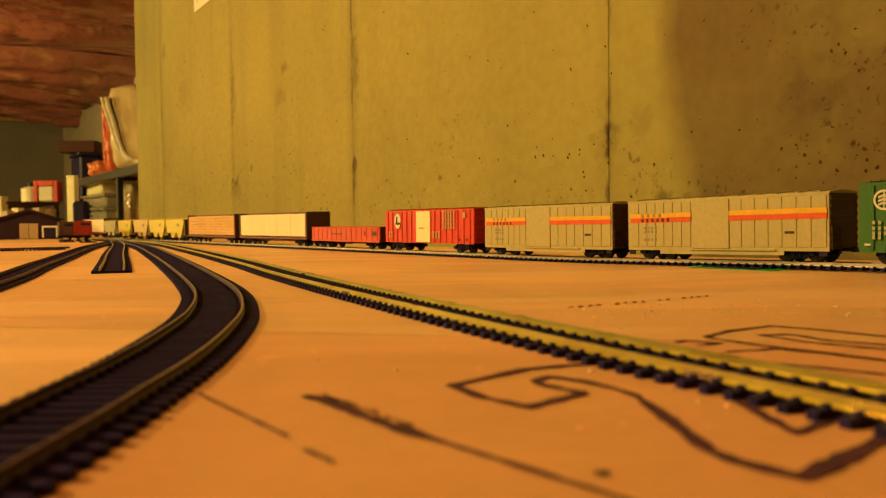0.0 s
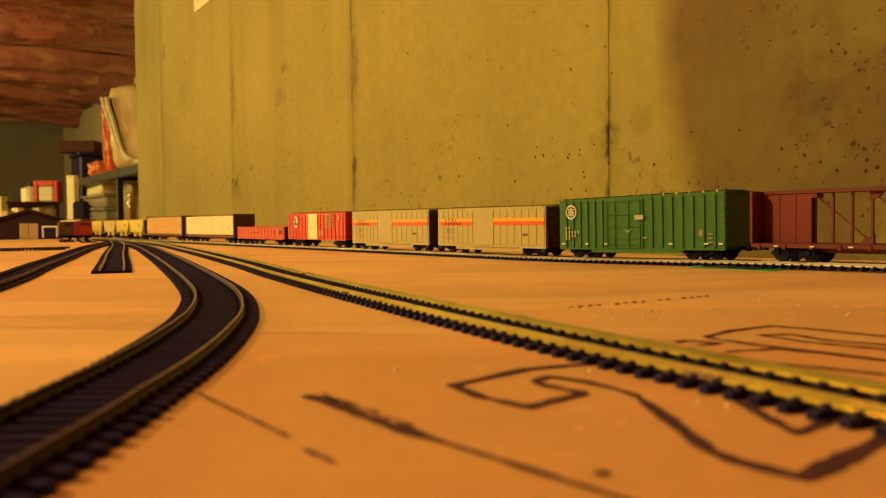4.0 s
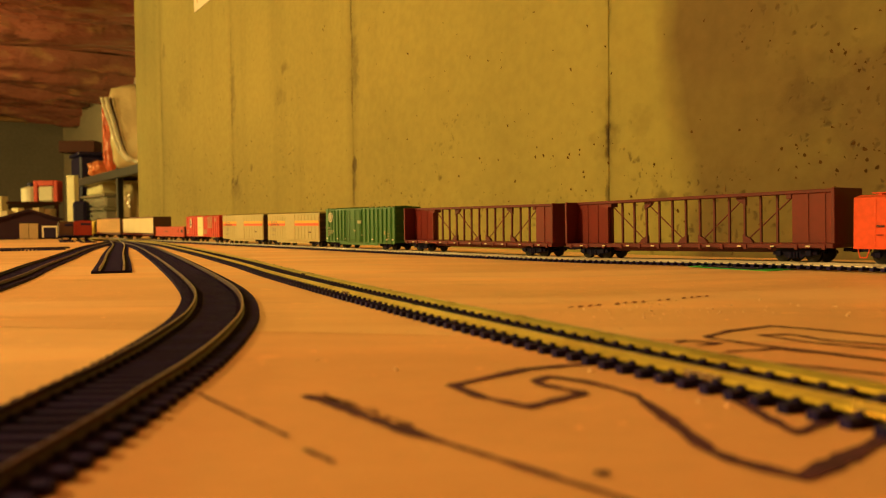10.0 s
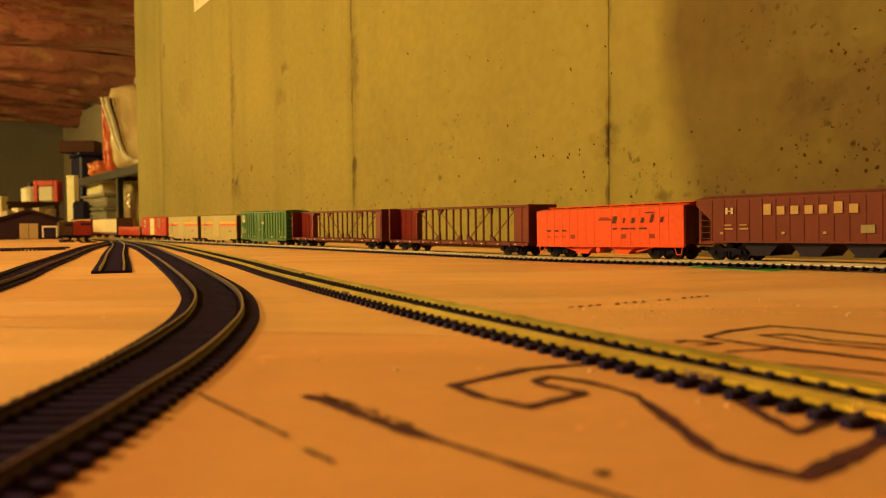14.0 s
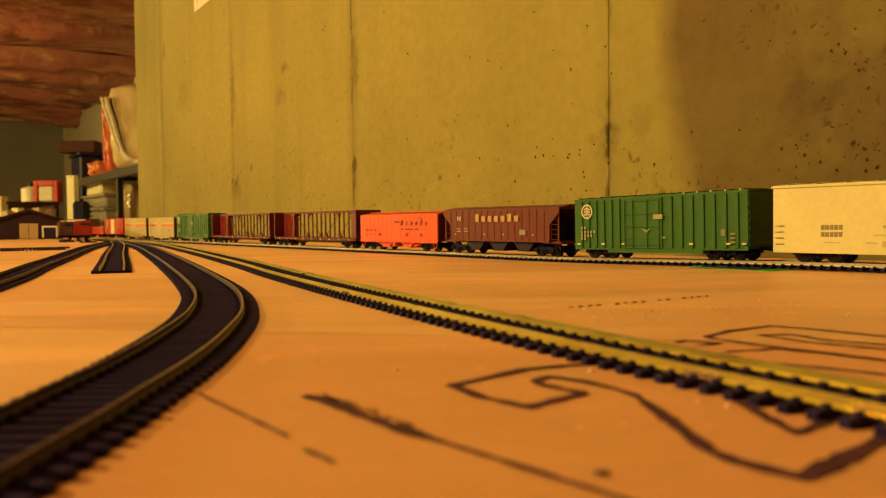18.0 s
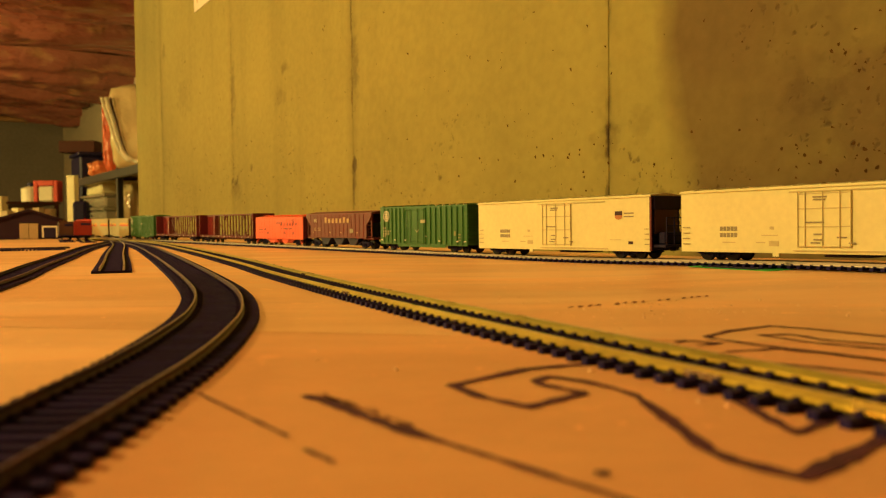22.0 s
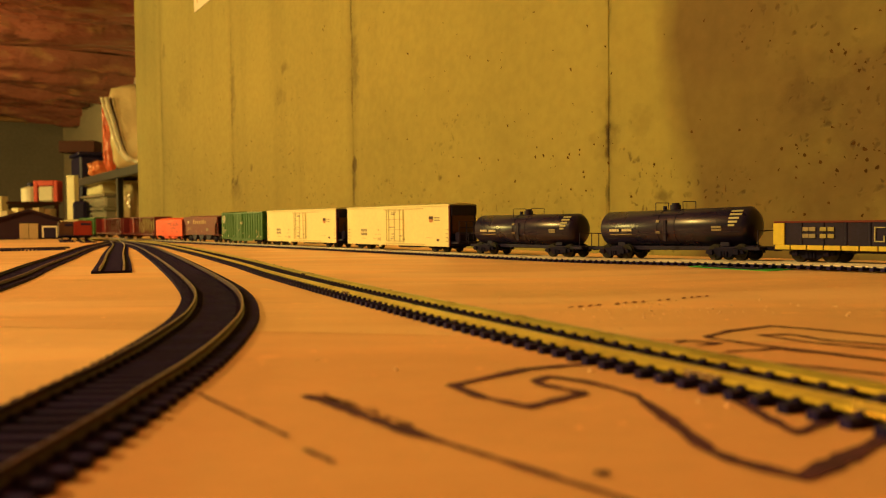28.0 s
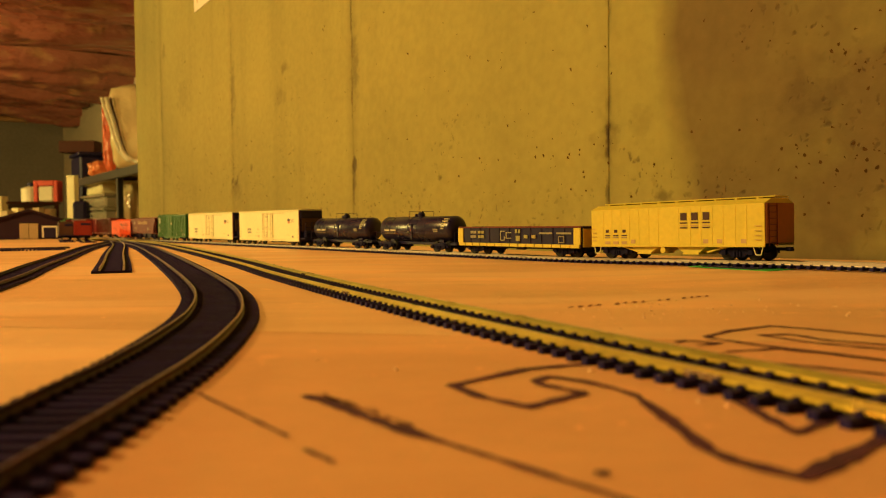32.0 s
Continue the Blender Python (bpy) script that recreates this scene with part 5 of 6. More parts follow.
def slanted_mark(c, h, y, ink):
    """A slanted speed-lettered name, as plain slanted blocks, one to a panel."""
    for x, w, t in ((0.0885, 0.0038, 0.0056), (0.0998, 0.0015, 0.0040), (0.1084, 0.0027, 0.0040), (0.1176, 0.0029, 0.0040), (0.1266, 0.0026, 0.0064), (0.1364, 0.0025, 0.0040)):
        slanted(c, h - x, w, 0.0288, t, ink, y)
    for x, w, z, t in ((0.0740, 0.0140, 0.0315, 0.0007), (0.0755, 0.0100, 0.0330, 0.0006), (0.1225, 0.0085, 0.0362, 0.0008)):
        slanted(c, h - x, w, z, t, ink, y)
    for x, w in ((0.0895, 0.0036), (0.0985, 0.0070), (0.1070, 0.0050), (0.1165, 0.0070)):
        bar(c, h - x, h - x - w, 0.0238, 0.0249, ink, y + 0.0002)
    for x in (0.0138, 0.0230, 0.0325):
        bar(c, h - x, h - x - 0.0045, 0.0228, 0.0240, ink, y + 0.0002)
        bar(c, h - x, h - x - 0.0040, 0.0178, 0.0184, DULL_RED, y + 0.0002)
    for x, z in ((0.0420, 0.0165), (0.0980, 0.0165), (0.1260, 0.0165)):
        bar(c, h - x, h - x - 0.0050, z, z + 0.0034, DULL_RED, y - 0.0002, "stencil_block")


def three_block_mark(c, h, y, ink):
    """Three heavy letter blocks, each over three bars."""
    for x in (0.0886, 0.0982, 0.1080):
        a, w = h - x, 0.0062
        bar(c, a - 0.0004, a - w + 0.0004, 0.0296, 0.0352, ink, y)
        for z, tall, paint in ((0.0272, 0.0010, ink), (0.0254, 0.0006, LETTER_T), (0.0236, 0.0010, ink)):
            bar(c, a, a - w, z, z + tall, paint, y)
    for x in (0.0160, 0.0248, 0.0335):
        bar(c, h - x, h - x - 0.0030, 0.0212, 0.0236, ink, y)
        for z, paint in ((0.0184, ink), (0.0168, LETTER_G), (0.0132, LETTER_T), (0.0120, LETTER_T)):
            bar(c, h - x + 0.0010, h - x - 0.0042, z, z + 0.0010, paint, y)
    for x, z in ((0.0420, 0.0125), (0.1085, 0.0125), (0.1200, 0.0125), (0.1390, 0.0125)):
        bar(c, h - x, h - x - 0.0042, z, z + 0.0030, LETTER_T, y - 0.0002, "stencil_block")
    for z in (0.0150, 0.0180, 0.0212, 0.0245):
        for x in (0.0010, 0.1500):
            part("grab_iron", tube(bmesh.new(), (h - x, HALF + 0.0012, z), (h - x - 0.0050, HALF + 0.0012, z), 0.00028, 5), TANYEL, c)


def bay_hopper(L=0.169):
    c = car_root("freight-brown three-bay covered hopper with cream lettering blocks", "covered hopper")
    h, low, top = L / 2, 0.0136, 0.0440
    for s in (-1, 1):
        side = [(-h, top), (-h, top - 0.0045), (-h + 0.0120, top - 0.0150), (-h + 0.0120, low), (h - 0.0120, low), (h - 0.0120, top - 0.0150), (h, top - 0.0045), (h, top)]
        part("side_wall", prism(side, s * HALF - 0.0005, s * HALF + 0.0005, "y"), OXIDE, c)
        bm = B(s * (h - 0.0215) - 0.0008, s * (h - 0.0215) + 0.0008, -HALF + 0.001, HALF - 0.001, low, top - 0.012, m=None)
        part("slope_sheet", bm, BLACK, c)
        part("end_sill", B(min(s * (h - 0.024), s * h), max(s * (h - 0.024), s * h), -HALF + 0.002, HALF - 0.002, low - 0.0020, low + 0.0006, bevel=0.0004), OXIDE, c)
        for y in (-HALF + 0.002, HALF - 0.0015):
            part("end_post", B(s * (h - 0.002) - 0.0006, s * (h - 0.002) + 0.0006, y - 0.0006, y + 0.0006, low, top - 0.002), OXIDE, c)
        ladder(c, s * (h - 0.007), HALF - 0.001, low, top - 0.004, OXIDE, 6, w=0.0035)
    part("roof", prism([(-HALF, top - 0.001), (HALF, top - 0.001), (HALF, top + 0.0004), (0.006, top + 0.0022), (-0.006, top + 0.0022), (-HALF, top + 0.0004)], -h, h), OXIDE, c)
    part("running_board", B(-h, h, -0.006, 0.006, top + 0.0022, top + 0.0030), OXIDE, c)
    ribs(c, [h - 0.0130 - 0.0098 * k for k in range(15)], low + 0.0005, top - 0.001, OXIDE, w=0.0010, d=0.0009)
    part("side_sill", B(-h + 0.012, h - 0.012, HALF - 0.0002, HALF + 0.0012, low - 0.0006, low + 0.0008), OXIDE, c)
    bays(c, (h * 0.42, 0, -h * 0.42), low, 0.0085, 0.0150, BLACK)
    y = HALF + 0.0011
    x = 0.0308
    for k in range(7):
        w, t = 0.0064, (0.0074 if k in (0, 5) else 0.0056)
        bar(c, x, x - w * 0.85, 0.0320, 0.0320 + t, LETTER_T, y)
        x -= 0.0096
    for a, b, z0, z1 in ((0.71, 0.69, 0.0330, 0.0375), (0.66, 0.64, 0.0330, 0.0375), (0.71, 0.64, 0.0348, 0.0356)):
        bar(c, h * a, h * b, z0, z1, LETTER_W, y)
    for a in (0.72, 0.58):
        bar(c, h * a, h * a - 0.0065, 0.0222, 0.0232, LETTER_T, y)
        bar(c, h * a, h * a - 0.0055, 0.0250, 0.0258, LETTER_T, y)
    for a in (0.76, 0.21, -0.12, -0.60):
        bar(c, h * a, h * a - 0.0022, 0.0190, 0.0205, LETTER_T, y)
    bar(c, -h * 0.40, -h * 0.50, 0.0195, 0.0245, LETTER_G, y)
    trucks(c, L, inset=0.022, floor=0.0115)
    return c


def tank_car(L=0.152, tank=0.146, r=0.0140, zc=0.0245):
    c = car_root("glossy black tank car with white lettering blocks", "tank car")
    h = tank / 2
    bm = bmesh.new()
    prof = [(-h, 0.0), (-h + 0.0006, r * 0.45), (-h + 0.0022, r * 0.78), (-h + 0.0055, r)]
    prof += [(-a, b) for a, b in prof[::-1]]
    n, rings = 36, []
    for x, rad in prof:
        rings.append([bm.verts.new((x, rad * math.sin(2 * math.pi * k / n), zc + rad * math.cos(2 * math.pi * k / n))) for k in range(n)] if rad else [bm.verts.new((x, 0, zc))])
    for a, b in zip(rings, rings[1:]):
        for k in range(n):
            q = [a[k % len(a)], a[(k + 1) % len(a)], b[(k + 1) % len(b)], b[k % len(b)]]
            bm.faces.new(list(dict.fromkeys(q)))
    bmesh.ops.recalc_face_normals(bm, faces=bm.faces)
    part("tank", bm, TANKP, c, "glossy black riveted tank", smooth=True)
    for x in (-0.008, 0.008):
        bm = bmesh.new()
        tube(bm, (x - 0.0007, 0, zc), (x + 0.0007, 0, zc), r + 0.00035, 36)
        part("tank_band", bm, TANKP, c)
    part("dome", tube(bmesh.new(), (0, 0, zc + r - 0.001), (0, 0, zc + r + 0.0035), 0.0042, 16), BLACK, c)
    part("dome_lid", tube(bmesh.new(), (0, 0, zc + r + 0.0035), (0, 0, zc + r + 0.0050), 0.0030, 12), BLACK, c)
    part("valve", tube(bmesh.new(), (0.010, 0, zc + r - 0.001), (0.010, 0, zc + r + 0.0030), 0.0016, 10), BLACK, c)
    for x in (-0.0127, 0.0127):
        bm = bmesh.new()
        for s in (-1, 1):
            tube(bm, (x, s * 0.008, zc + r - 0.003), (x, s * 0.008, zc + r + 0.0056), 0.0003, 6)
        tube(bm, (x, -0.008, zc + r + 0.0056), (x, 0.008, zc + r + 0.0056), 0.0003, 6)
        part("dome_rail", bm, BLACK, c)
    part("dome_platform", B(-0.014, 0.014, 0.006, 0.0105, zc + r - 0.0040, zc + r - 0.0033), BLACK, c)
    part("side_ladder", B(-0.0016, 0.0016, r - 0.0006, r + 0.0006, 0.0140, zc + 0.006, bevel=0.0003), TANKP, c)
    for s in (-1, 1):
        part("handrail", tube(bmesh.new(), (-h + 0.004, s * (r + 0.0025), zc - 0.004), (h - 0.004, s * (r + 0.0025), zc - 0.004), 0.0003, 6), BLACK, c)
        part("end_frame", B(min(s * (h - 0.030), s * L / 2), max(s * (h - 0.030), s * L / 2), -0.010, 0.010, 0.0072, 0.0098, bevel=0.0004), BLACK, c)
        part("saddle", B(s * (h - 0.022) - 0.004, s * (h - 0.022) + 0.004, -0.008, 0.008, 0.0098, 0.0165, bevel=0.0006), BLACK, c)
        part("end_rail", tube(bmesh.new(), (s * L / 2, -0.012, 0.021), (s * L / 2, 0.012, 0.021), 0.0004, 6), BLACK, c)
        for k in (-1, 1):
            part("end_stanchion", tube(bmesh.new(), (s * L / 2, k * 0.012, 0.009), (s * L / 2, k * 0.012, 0.021), 0.0004, 6), BLACK, c)
    part("centre_sill", B(-h, h, -0.004, 0.004, 0.0070, 0.0105, bevel=0.0004), BLACK, c)

    def decal(x, w, z, t, m):
        y = math.sqrt(max(r * r - (z + t / 2 - zc) ** 2, 0)) + 0.0004
        tilt = math.degrees(math.asin((z + t / 2 - zc) / r))
        ob = part("lettering_bar", B(-w / 2, w / 2, -0.0003, 0.0003, -t / 2, t / 2), m, c)
        ob.matrix_basis = pose(x - w / 2, y, z + t / 2, tilt)

    for k in range(9):
        if k != 4:
            decal(h - 0.015 - k * 0.0026, 0.0021, 0.0222, 0.0020, LETTER_W)
        decal(h - 0.0155 - k * 0.0025, 0.0021, 0.0194, 0.0014, LETTER_G)
    for z, w in ((0.0346, 0.009), (0.0322, 0.0095), (0.0296, 0.008), (0.0270, 0.007), (0.0246, 0.005)):
        decal(-h + 0.0148, w, z, 0.0015, LETTER_P)
    for z in (0.0235, 0.0215):
        decal(-h + 0.0285, 0.008, z, 0.0014, LETTER_G)
    decal(0.0085, 0.0030, 0.0285, 0.0020, LETTER_G)
    decal(0.0085, 0.0040, 0.0200, 0.0018, LETTER_G)
    trucks(c, L, inset=0.0255, floor=0.008)
    return c


TANKP = mat("tank_black_paint", (0.014, 0.012, 0.060), 0.30, big=9, small=25, var=0.12, bump=0.0, spec=0.5)


def short_hopper(L, paint, label):
    """A short two-bay covered hopper."""
    c = car_root(label, "covered hopper")
    h, low, top = L / 2, 0.0150, 0.0408
    for s in (-1, 1):
        side = [(-h, top), (-h, top - 0.008), (-h + 0.010, low), (h - 0.010, low), (h, top - 0.008), (h, top)]
        part("side_wall", prism(side, s * HALF - 0.0005, s * HALF + 0.0005, "y"), paint, c)
        part("end_sheet", B(s * (h - 0.006) - 0.0008, s * (h - 0.006) + 0.0008, -HALF + 0.001, HALF - 0.001, low - 0.003, top, bevel=0.0003), DARKEND if paint is not GREY else GREY, c)
        part("end_post", B(s * (h - 0.001) - 0.0007, s * (h - 0.001) + 0.0007, HALF - 0.0024, HALF - 0.0010, 0.0105, top - 0.002), paint, c)
    part("roof", prism([(-HALF, top - 0.001), (HALF, top - 0.001), (HALF, top), (0.006, top + 0.002), (-0.006, top + 0.002), (-HALF, top)], -h, h), paint, c)
    ribs(c, [h * 0.62, h * 0.2, -h * 0.2, -h * 0.62], low + 0.0005, top - 0.001, paint)
    bays(c, (h * 0.36, -h * 0.36), low, 0.0080, 0.0150, paint)
    part("frame_sill", B(-h, h, -0.006, 0.006, 0.0090, 0.0112, bevel=0.0003), BLACK, c)
    bar(c, -h * 0.32, -h * 0.52, 0.0275, 0.0330, LETTER_G, HALF + 0.0007)
    trucks(c, L, inset=0.018, floor=0.009)
    return c


# the consist, head to tail: where each car's room-side front and rear ends lie at the start
Y_HOP = "yellow covered hopper, short, with two bays"
CONSIST = [
    (truss_car(0.218, "wrapped"), 2.650, 2.432),
    (short_hopper(0.104, GREY, "grey covered hopper, short, with two bays"), 2.430, 2.322),
    (short_hopper(0.104, YELLOW, Y_HOP), 2.308, 2.190),
    (short_hopper(0.104, TANYEL, "faded yellow covered hopper, short, with two bays"), 2.176, 2.070),
    (short_hopper(0.104, YELLOW, Y_HOP), 2.062, 1.958),
    (short_hopper(0.104, YELLOW, Y_HOP), 1.952, 1.846),
    (truss_car(0.222, "planks"), 1.8234, 1.6001),
    (truss_car(0.232, "wrapped"), 1.5815, 1.3477),
    (gondola(0.1700, REDG, "bright red gondola with upright side ribs"), 1.3310, 1.1600),
    (red_boxcar(), 1.1485, 0.9850),
    (grey_boxcar(), 0.9680, 0.8055),
    (grey_boxcar(), 0.7888, 0.6266),
    (green_boxcar(), 0.6085, 0.4448),
    (truss_car(0.2335), 0.4247, 0.1917),
    (truss_car(0.2335), 0.1735, -0.0600),
    (covered_hopper(0.158, ORANGE, "vivid orange-red covered hopper with slanted black lettering", LETTER_D, slanted_mark), -0.0727, -0.2307),
    (bay_hopper(), -0.2417, -0.4107),
    (green_boxcar(), -0.4302, -0.5930),
    (reefer(), -0.6112, -0.8220),
    (reefer(), -0.8504, -1.0606),
    (tank_car(0.154, 0.1400), -1.0915, -1.2325),
    (tank_car(0.154, 0.1400), -1.2600, -1.4000),
    (gondola(0.169, BLACK, "black gondola with yellow sill and end panels", trim=YELLOW, posts=12), -1.4225, -1.5915),
    (covered_hopper(0.157, YELLOW, "yellow covered hopper with dark lettering blocks, last car", LETTER_D, three_block_mark, side_top=0.0400, peak=0.0448, low=0.0104), -1.6037, -1.7607),
]


# metres gone at each full second: the train gathers speed, and sways a little in it
GONE = [0.0, 0.0642, 0.1267, 0.1908, 0.2566, 0.3238, 0.3931, 0.4646, 0.5372, 0.6114, 0.6843, 0.7531, 0.8205, 0.8910, 0.9666, 1.0450,
        1.1227, 1.1995, 1.2767, 1.3526, 1.4286, 1.5061, 1.5890, 1.6764, 1.7609, 1.8411, 1.9212, 2.0035, 2.0868, 2.1702, 2.2528, 2.3390, 2.4314]


def travelled(t):
    """Metres that the train has gone by t seconds."""
    i = min(int(t), 31)
    u = t - i
    a, b, c, d = (GONE[max(i - 1, 0)] if i else -0.0640), GONE[i], GONE[i + 1], (GONE[i + 2] if i < 31 else 2.5256)
    return 0.5 * (2 * b + (c - a) * u + (2 * a - 5 * b + 4 * c - d) * u * u + (3 * b - a - 3 * c + d) * u ** 3)


def car_pose(s, base):
    """A car whose two trucks stand on the line, its middle at s metres."""
    a, _ = on_line(s + base / 2)
    b, _ = on_line(s - base / 2)
    d = (a - b).normalized()
    mid = (a + b) / 2 + Vector((0, 0, RAIL_TOP))
    return Matrix.Translation(mid) @ Matrix.Rotation(math.atan2(d.y, d.x), 4, "Z") @ Matrix.Rotation(-math.asin(d.z), 4, "Y")


# ---- parked cars and the engine shed ----
def parked_car(at, L, half, paint, end, label, top):
    """A parked car standing end-on to the room."""
    c = tagged(new("freight_car"), label, "freight car", group="parked freight cars")
    h = L / 2
    for k in (-1, 1):
        part("side_wall", B(-h, h, k * half - 0.0008, k * half + 0.0008, 0.0096, top, bevel=0.0003), paint, c)
        e = part("end_wall", B(k * h - 0.0008, k * h + 0.0008, -half + 0.0008, half - 0.0008, 0.0096, top, bevel=0.0003), end, c)
        part("end_sill", B(k * h - 0.0016, k * h + 0.0016, -half, half, 0.0076, 0.0096, bevel=0.0004), BLACK, c)
    part("floor", B(-h, h, -half + 0.001, half - 0.001, 0.0086, 0.0096), BLACK, c)
    part("roof", prism([(-half - 0.0008, top), (half + 0.0008, top), (half + 0.0008, top + 0.0008), (0, top + 0.0022), (-half - 0.0008, top + 0.0008)], -h - 0.0012, h + 0.0012), paint, c)
    part("dark_panel", B(-h - 0.0016, -h - 0.0008, -half * 0.86, half * 0.26, top - 0.0085, top - 0.0035, bevel=0.0002), BLACK, c, "black panel high on the end")
    ladder(c, -h - 0.0014, half * 0.78, 0.0100, top - 0.004, paint, 6, w=0.0035, axis="y")
    n = len(ROLLING)
    trucks(c, L)
    del ROLLING[n:]
    c.matrix_basis = Matrix.Translation((*at, RAIL_TOP)) @ Matrix.Rotation(math.atan2(PARK.y, PARK.x), 4, "Z")
    return c


front = Vector((-0.7953, 1.7595, 0))
parked_car((front + PARK * 0.060 + Vector((-PARK.y, PARK.x, 0)) * 0.004).xy, 0.115, 0.0175, DULL_RED, DULL_RED, "parked red freight car seen end-on, black panel on top", 0.0400)
# brown car and spur are added, in place of the red car's shaded side
side_line = Vector((-PARK.y, PARK.x, 0))
brown_at = front + PARK * 0.085 + side_line * 0.0370
track("spur_track", [brown_at + PARK * (-0.14 + i * 0.004) for i in range(64)], "added short spur of dark model track under the brown stand-in car", pitch=0.0049, metal=OLD_RAIL)
parked_car(brown_at.xy, 0.120, 0.0145, DARKEND, DARKEND, "added dark brown car standing in for the red car's shaded side", 0.0385)


def shed():
    """A small engine shed with plank siding, double doors and a white-framed opening."""
    s = tagged(new("engine_shed"), "dark brown model engine shed with tan double doors", "model building")
    W, D, E, R = 0.142, 0.080, 0.054, 0.077
    s.matrix_basis = pose(-1.093, 2.090, 0, 0, 0, 24)
    wall = [(-W / 2, 0), (-W / 2, E), (0, R - 0.003), (W / 2, E), (W / 2, 0)]
    part("front_wall", prism(wall, -0.002, 0.002, "y"), SHED, s)
    part("back_wall", prism(wall, D - 0.002, D + 0.002, "y"), SHED, s)
    for k in (-1, 1):
        part("side_wall", B(k * W / 2 - 0.002, k * W / 2 + 0.002, 0.002, D - 0.002, 0, E), SHED, s)
        a = Vector((k * (W / 2 + 0.010), 0, E - 0.0030))
        b = Vector((0, 0, R))
        d = (b - a).normalized()
        n = Vector((-d.z, 0, d.x)) * k * -1
        bm = prism([(a.x, a.z), (b.x, b.z), (b.x, b.z + 0.003), (a.x + 0.0, a.z + 0.003)], -0.010, D + 0.010, "y")
        part("roof_slope", bm, SHED_ROOF, s, "dark ridged roof slope")
        part("fascia", prism([(a.x, a.z - 0.003), (b.x, b.z - 0.003), (b.x, b.z), (a.x, a.z)], -0.0115, -0.0095, "y"), SHED_ROOF, s)
    for k in range(20):
        x = -W / 2 + W * (k + 0.5) / 20
        z = E + (R - 0.006 - E) * (1 - abs(x) / (W / 2))
        part("siding_batten", B(x - 0.0006, x + 0.0006, -0.0028, -0.0018, 0, z), SHED, s)
    for k in (0, 1):
        d = part("door_leaf", B(-0.022 + k * 0.0225, -0.0005 + k * 0.0225, -0.0050, -0.0026, 0.001, 0.0420, bevel=0.0005), BEIGE, s, "tan plank door leaf")
        for j in range(4):
            part("door_plank", B(-0.0215 + k * 0.0225 + j * 0.0052, -0.0168 + k * 0.0225 + j * 0.0052, -0.0056, -0.0050, 0.002, 0.0410), BEIGE, d)
    part("opening_frame", B(0.0310, 0.0680, -0.0050, -0.0024, 0.004, 0.0350, bevel=0.0005), PAPER, s, "white opening frame")
    # solid black plate in place of the opening's unlit inside
    part("dark_opening", B(0.0350, 0.0640, -0.0058, -0.0050, 0.004, 0.0305), BLACK, s, "black plate for the opening's dark inside")
    part("foundation", B(-W / 2 - 0.004, W / 2 + 0.004, -0.006, D + 0.006, 0.0, 0.0010), SHED_ROOF, s)
    return s


shed()


# ---- beyond the table: racks, bench and stored things ----
def rack(p0, p1, q0, q1, levels, top, label, posts):
    r = tagged(new("storage_rack"), label, "storage rack")
    r.matrix_basis = ROOM @ pose(0, 0, FLOOR_Z)
    for p in posts:
        for q in (q0, q1):
            bm = B(p - 0.018, p + 0.018, q - 0.003, q + 0.003, 0, top - FLOOR_Z)
            box(bm, p - 0.018, p - 0.012, q, q + 0.03 * (1 if q == q0 else -1), 0, top - FLOOR_Z)
            part("post", bm, BLUE_STEEL, r, "dark blue steel post")
    for z in levels:
        for q in (q0, q1):
            part("beam", B(p0, p1, q - 0.012, q + 0.012, z - FLOOR_Z - 0.045, z - FLOOR_Z - 0.004, bevel=0.003), BLUE_STEEL, r)
        part("shelf_board", B(p0, p1, q0, q1, z - FLOOR_Z - 0.004, z - FLOOR_Z, bevel=0.001), PLY, r)
    return r


rack(-5.45, -3.10, 0.88, 1.45, (-0.5, -0.02, 0.307), 0.312, "blue steel storage rack with wooden shelves", (-5.43, -4.10, -3.12))
rack(-6.02, -5.60, 0.95, 1.50, (-0.5, 0.02), 0.018, "dark steel rack with wooden shelves", (-6.0, -5.62))
top_plank = tagged(part("wooden_box", B(-0.12, 0.12, -0.06, 0.06, 0, 0.078, bevel=0.004), WOOD_DARK), "dark red-brown wooden box lying on the rack", "box")
top_plank.matrix_basis = ROOM @ pose(-5.76, 1.01, 0.515, 0, 0, 55)

dark_bin = tagged(new("dark_bin"), "dark blue plastic bin stored on the rack", "bin")
dark_bin.matrix_basis = ROOM @ pose(-5.80, 1.10, 0.020)
part("body", B(-0.16, 0.16, -0.12, 0.20, 0, 0.470, bevel=0.012), BLACK, dark_bin)
part("lid", B(-0.17, 0.17, -0.13, 0.21, 0.470, 0.495, bevel=0.006), BLACK, dark_bin)

bench = tagged(new("work_bench"), "long wooden work bench behind the layout", "work bench")
bench.matrix_basis = ROOM @ pose(0, 0, FLOOR_Z)
part("benchtop", B(-7.2, -4.18, 0.10, 0.84, 0.84, 0.88, bevel=0.004), PLY, bench)
for p in (-7.1, -4.35):
    for q in (0.15, 0.79):
        part("leg", B(p - 0.04, p + 0.04, q - 0.04, q + 0.04, 0, 0.84), JOIST, bench)
riser = tagged(new("riser_shelf"), "low wooden riser shelf standing on the bench", "shelf")
riser.matrix_basis = ROOM
part("board", B(-6.9, -5.25, 0.30, 0.80, 0.160, 0.176, bevel=0.002), WOOD_DARK, riser)
for p in (-6.88, -6.1, -5.27):
    for q in (0.32, 0.78):
        part("support", B(p - 0.01, p + 0.01, q - 0.012, q + 0.012, 0, 0.160), WOOD_DARK, riser)


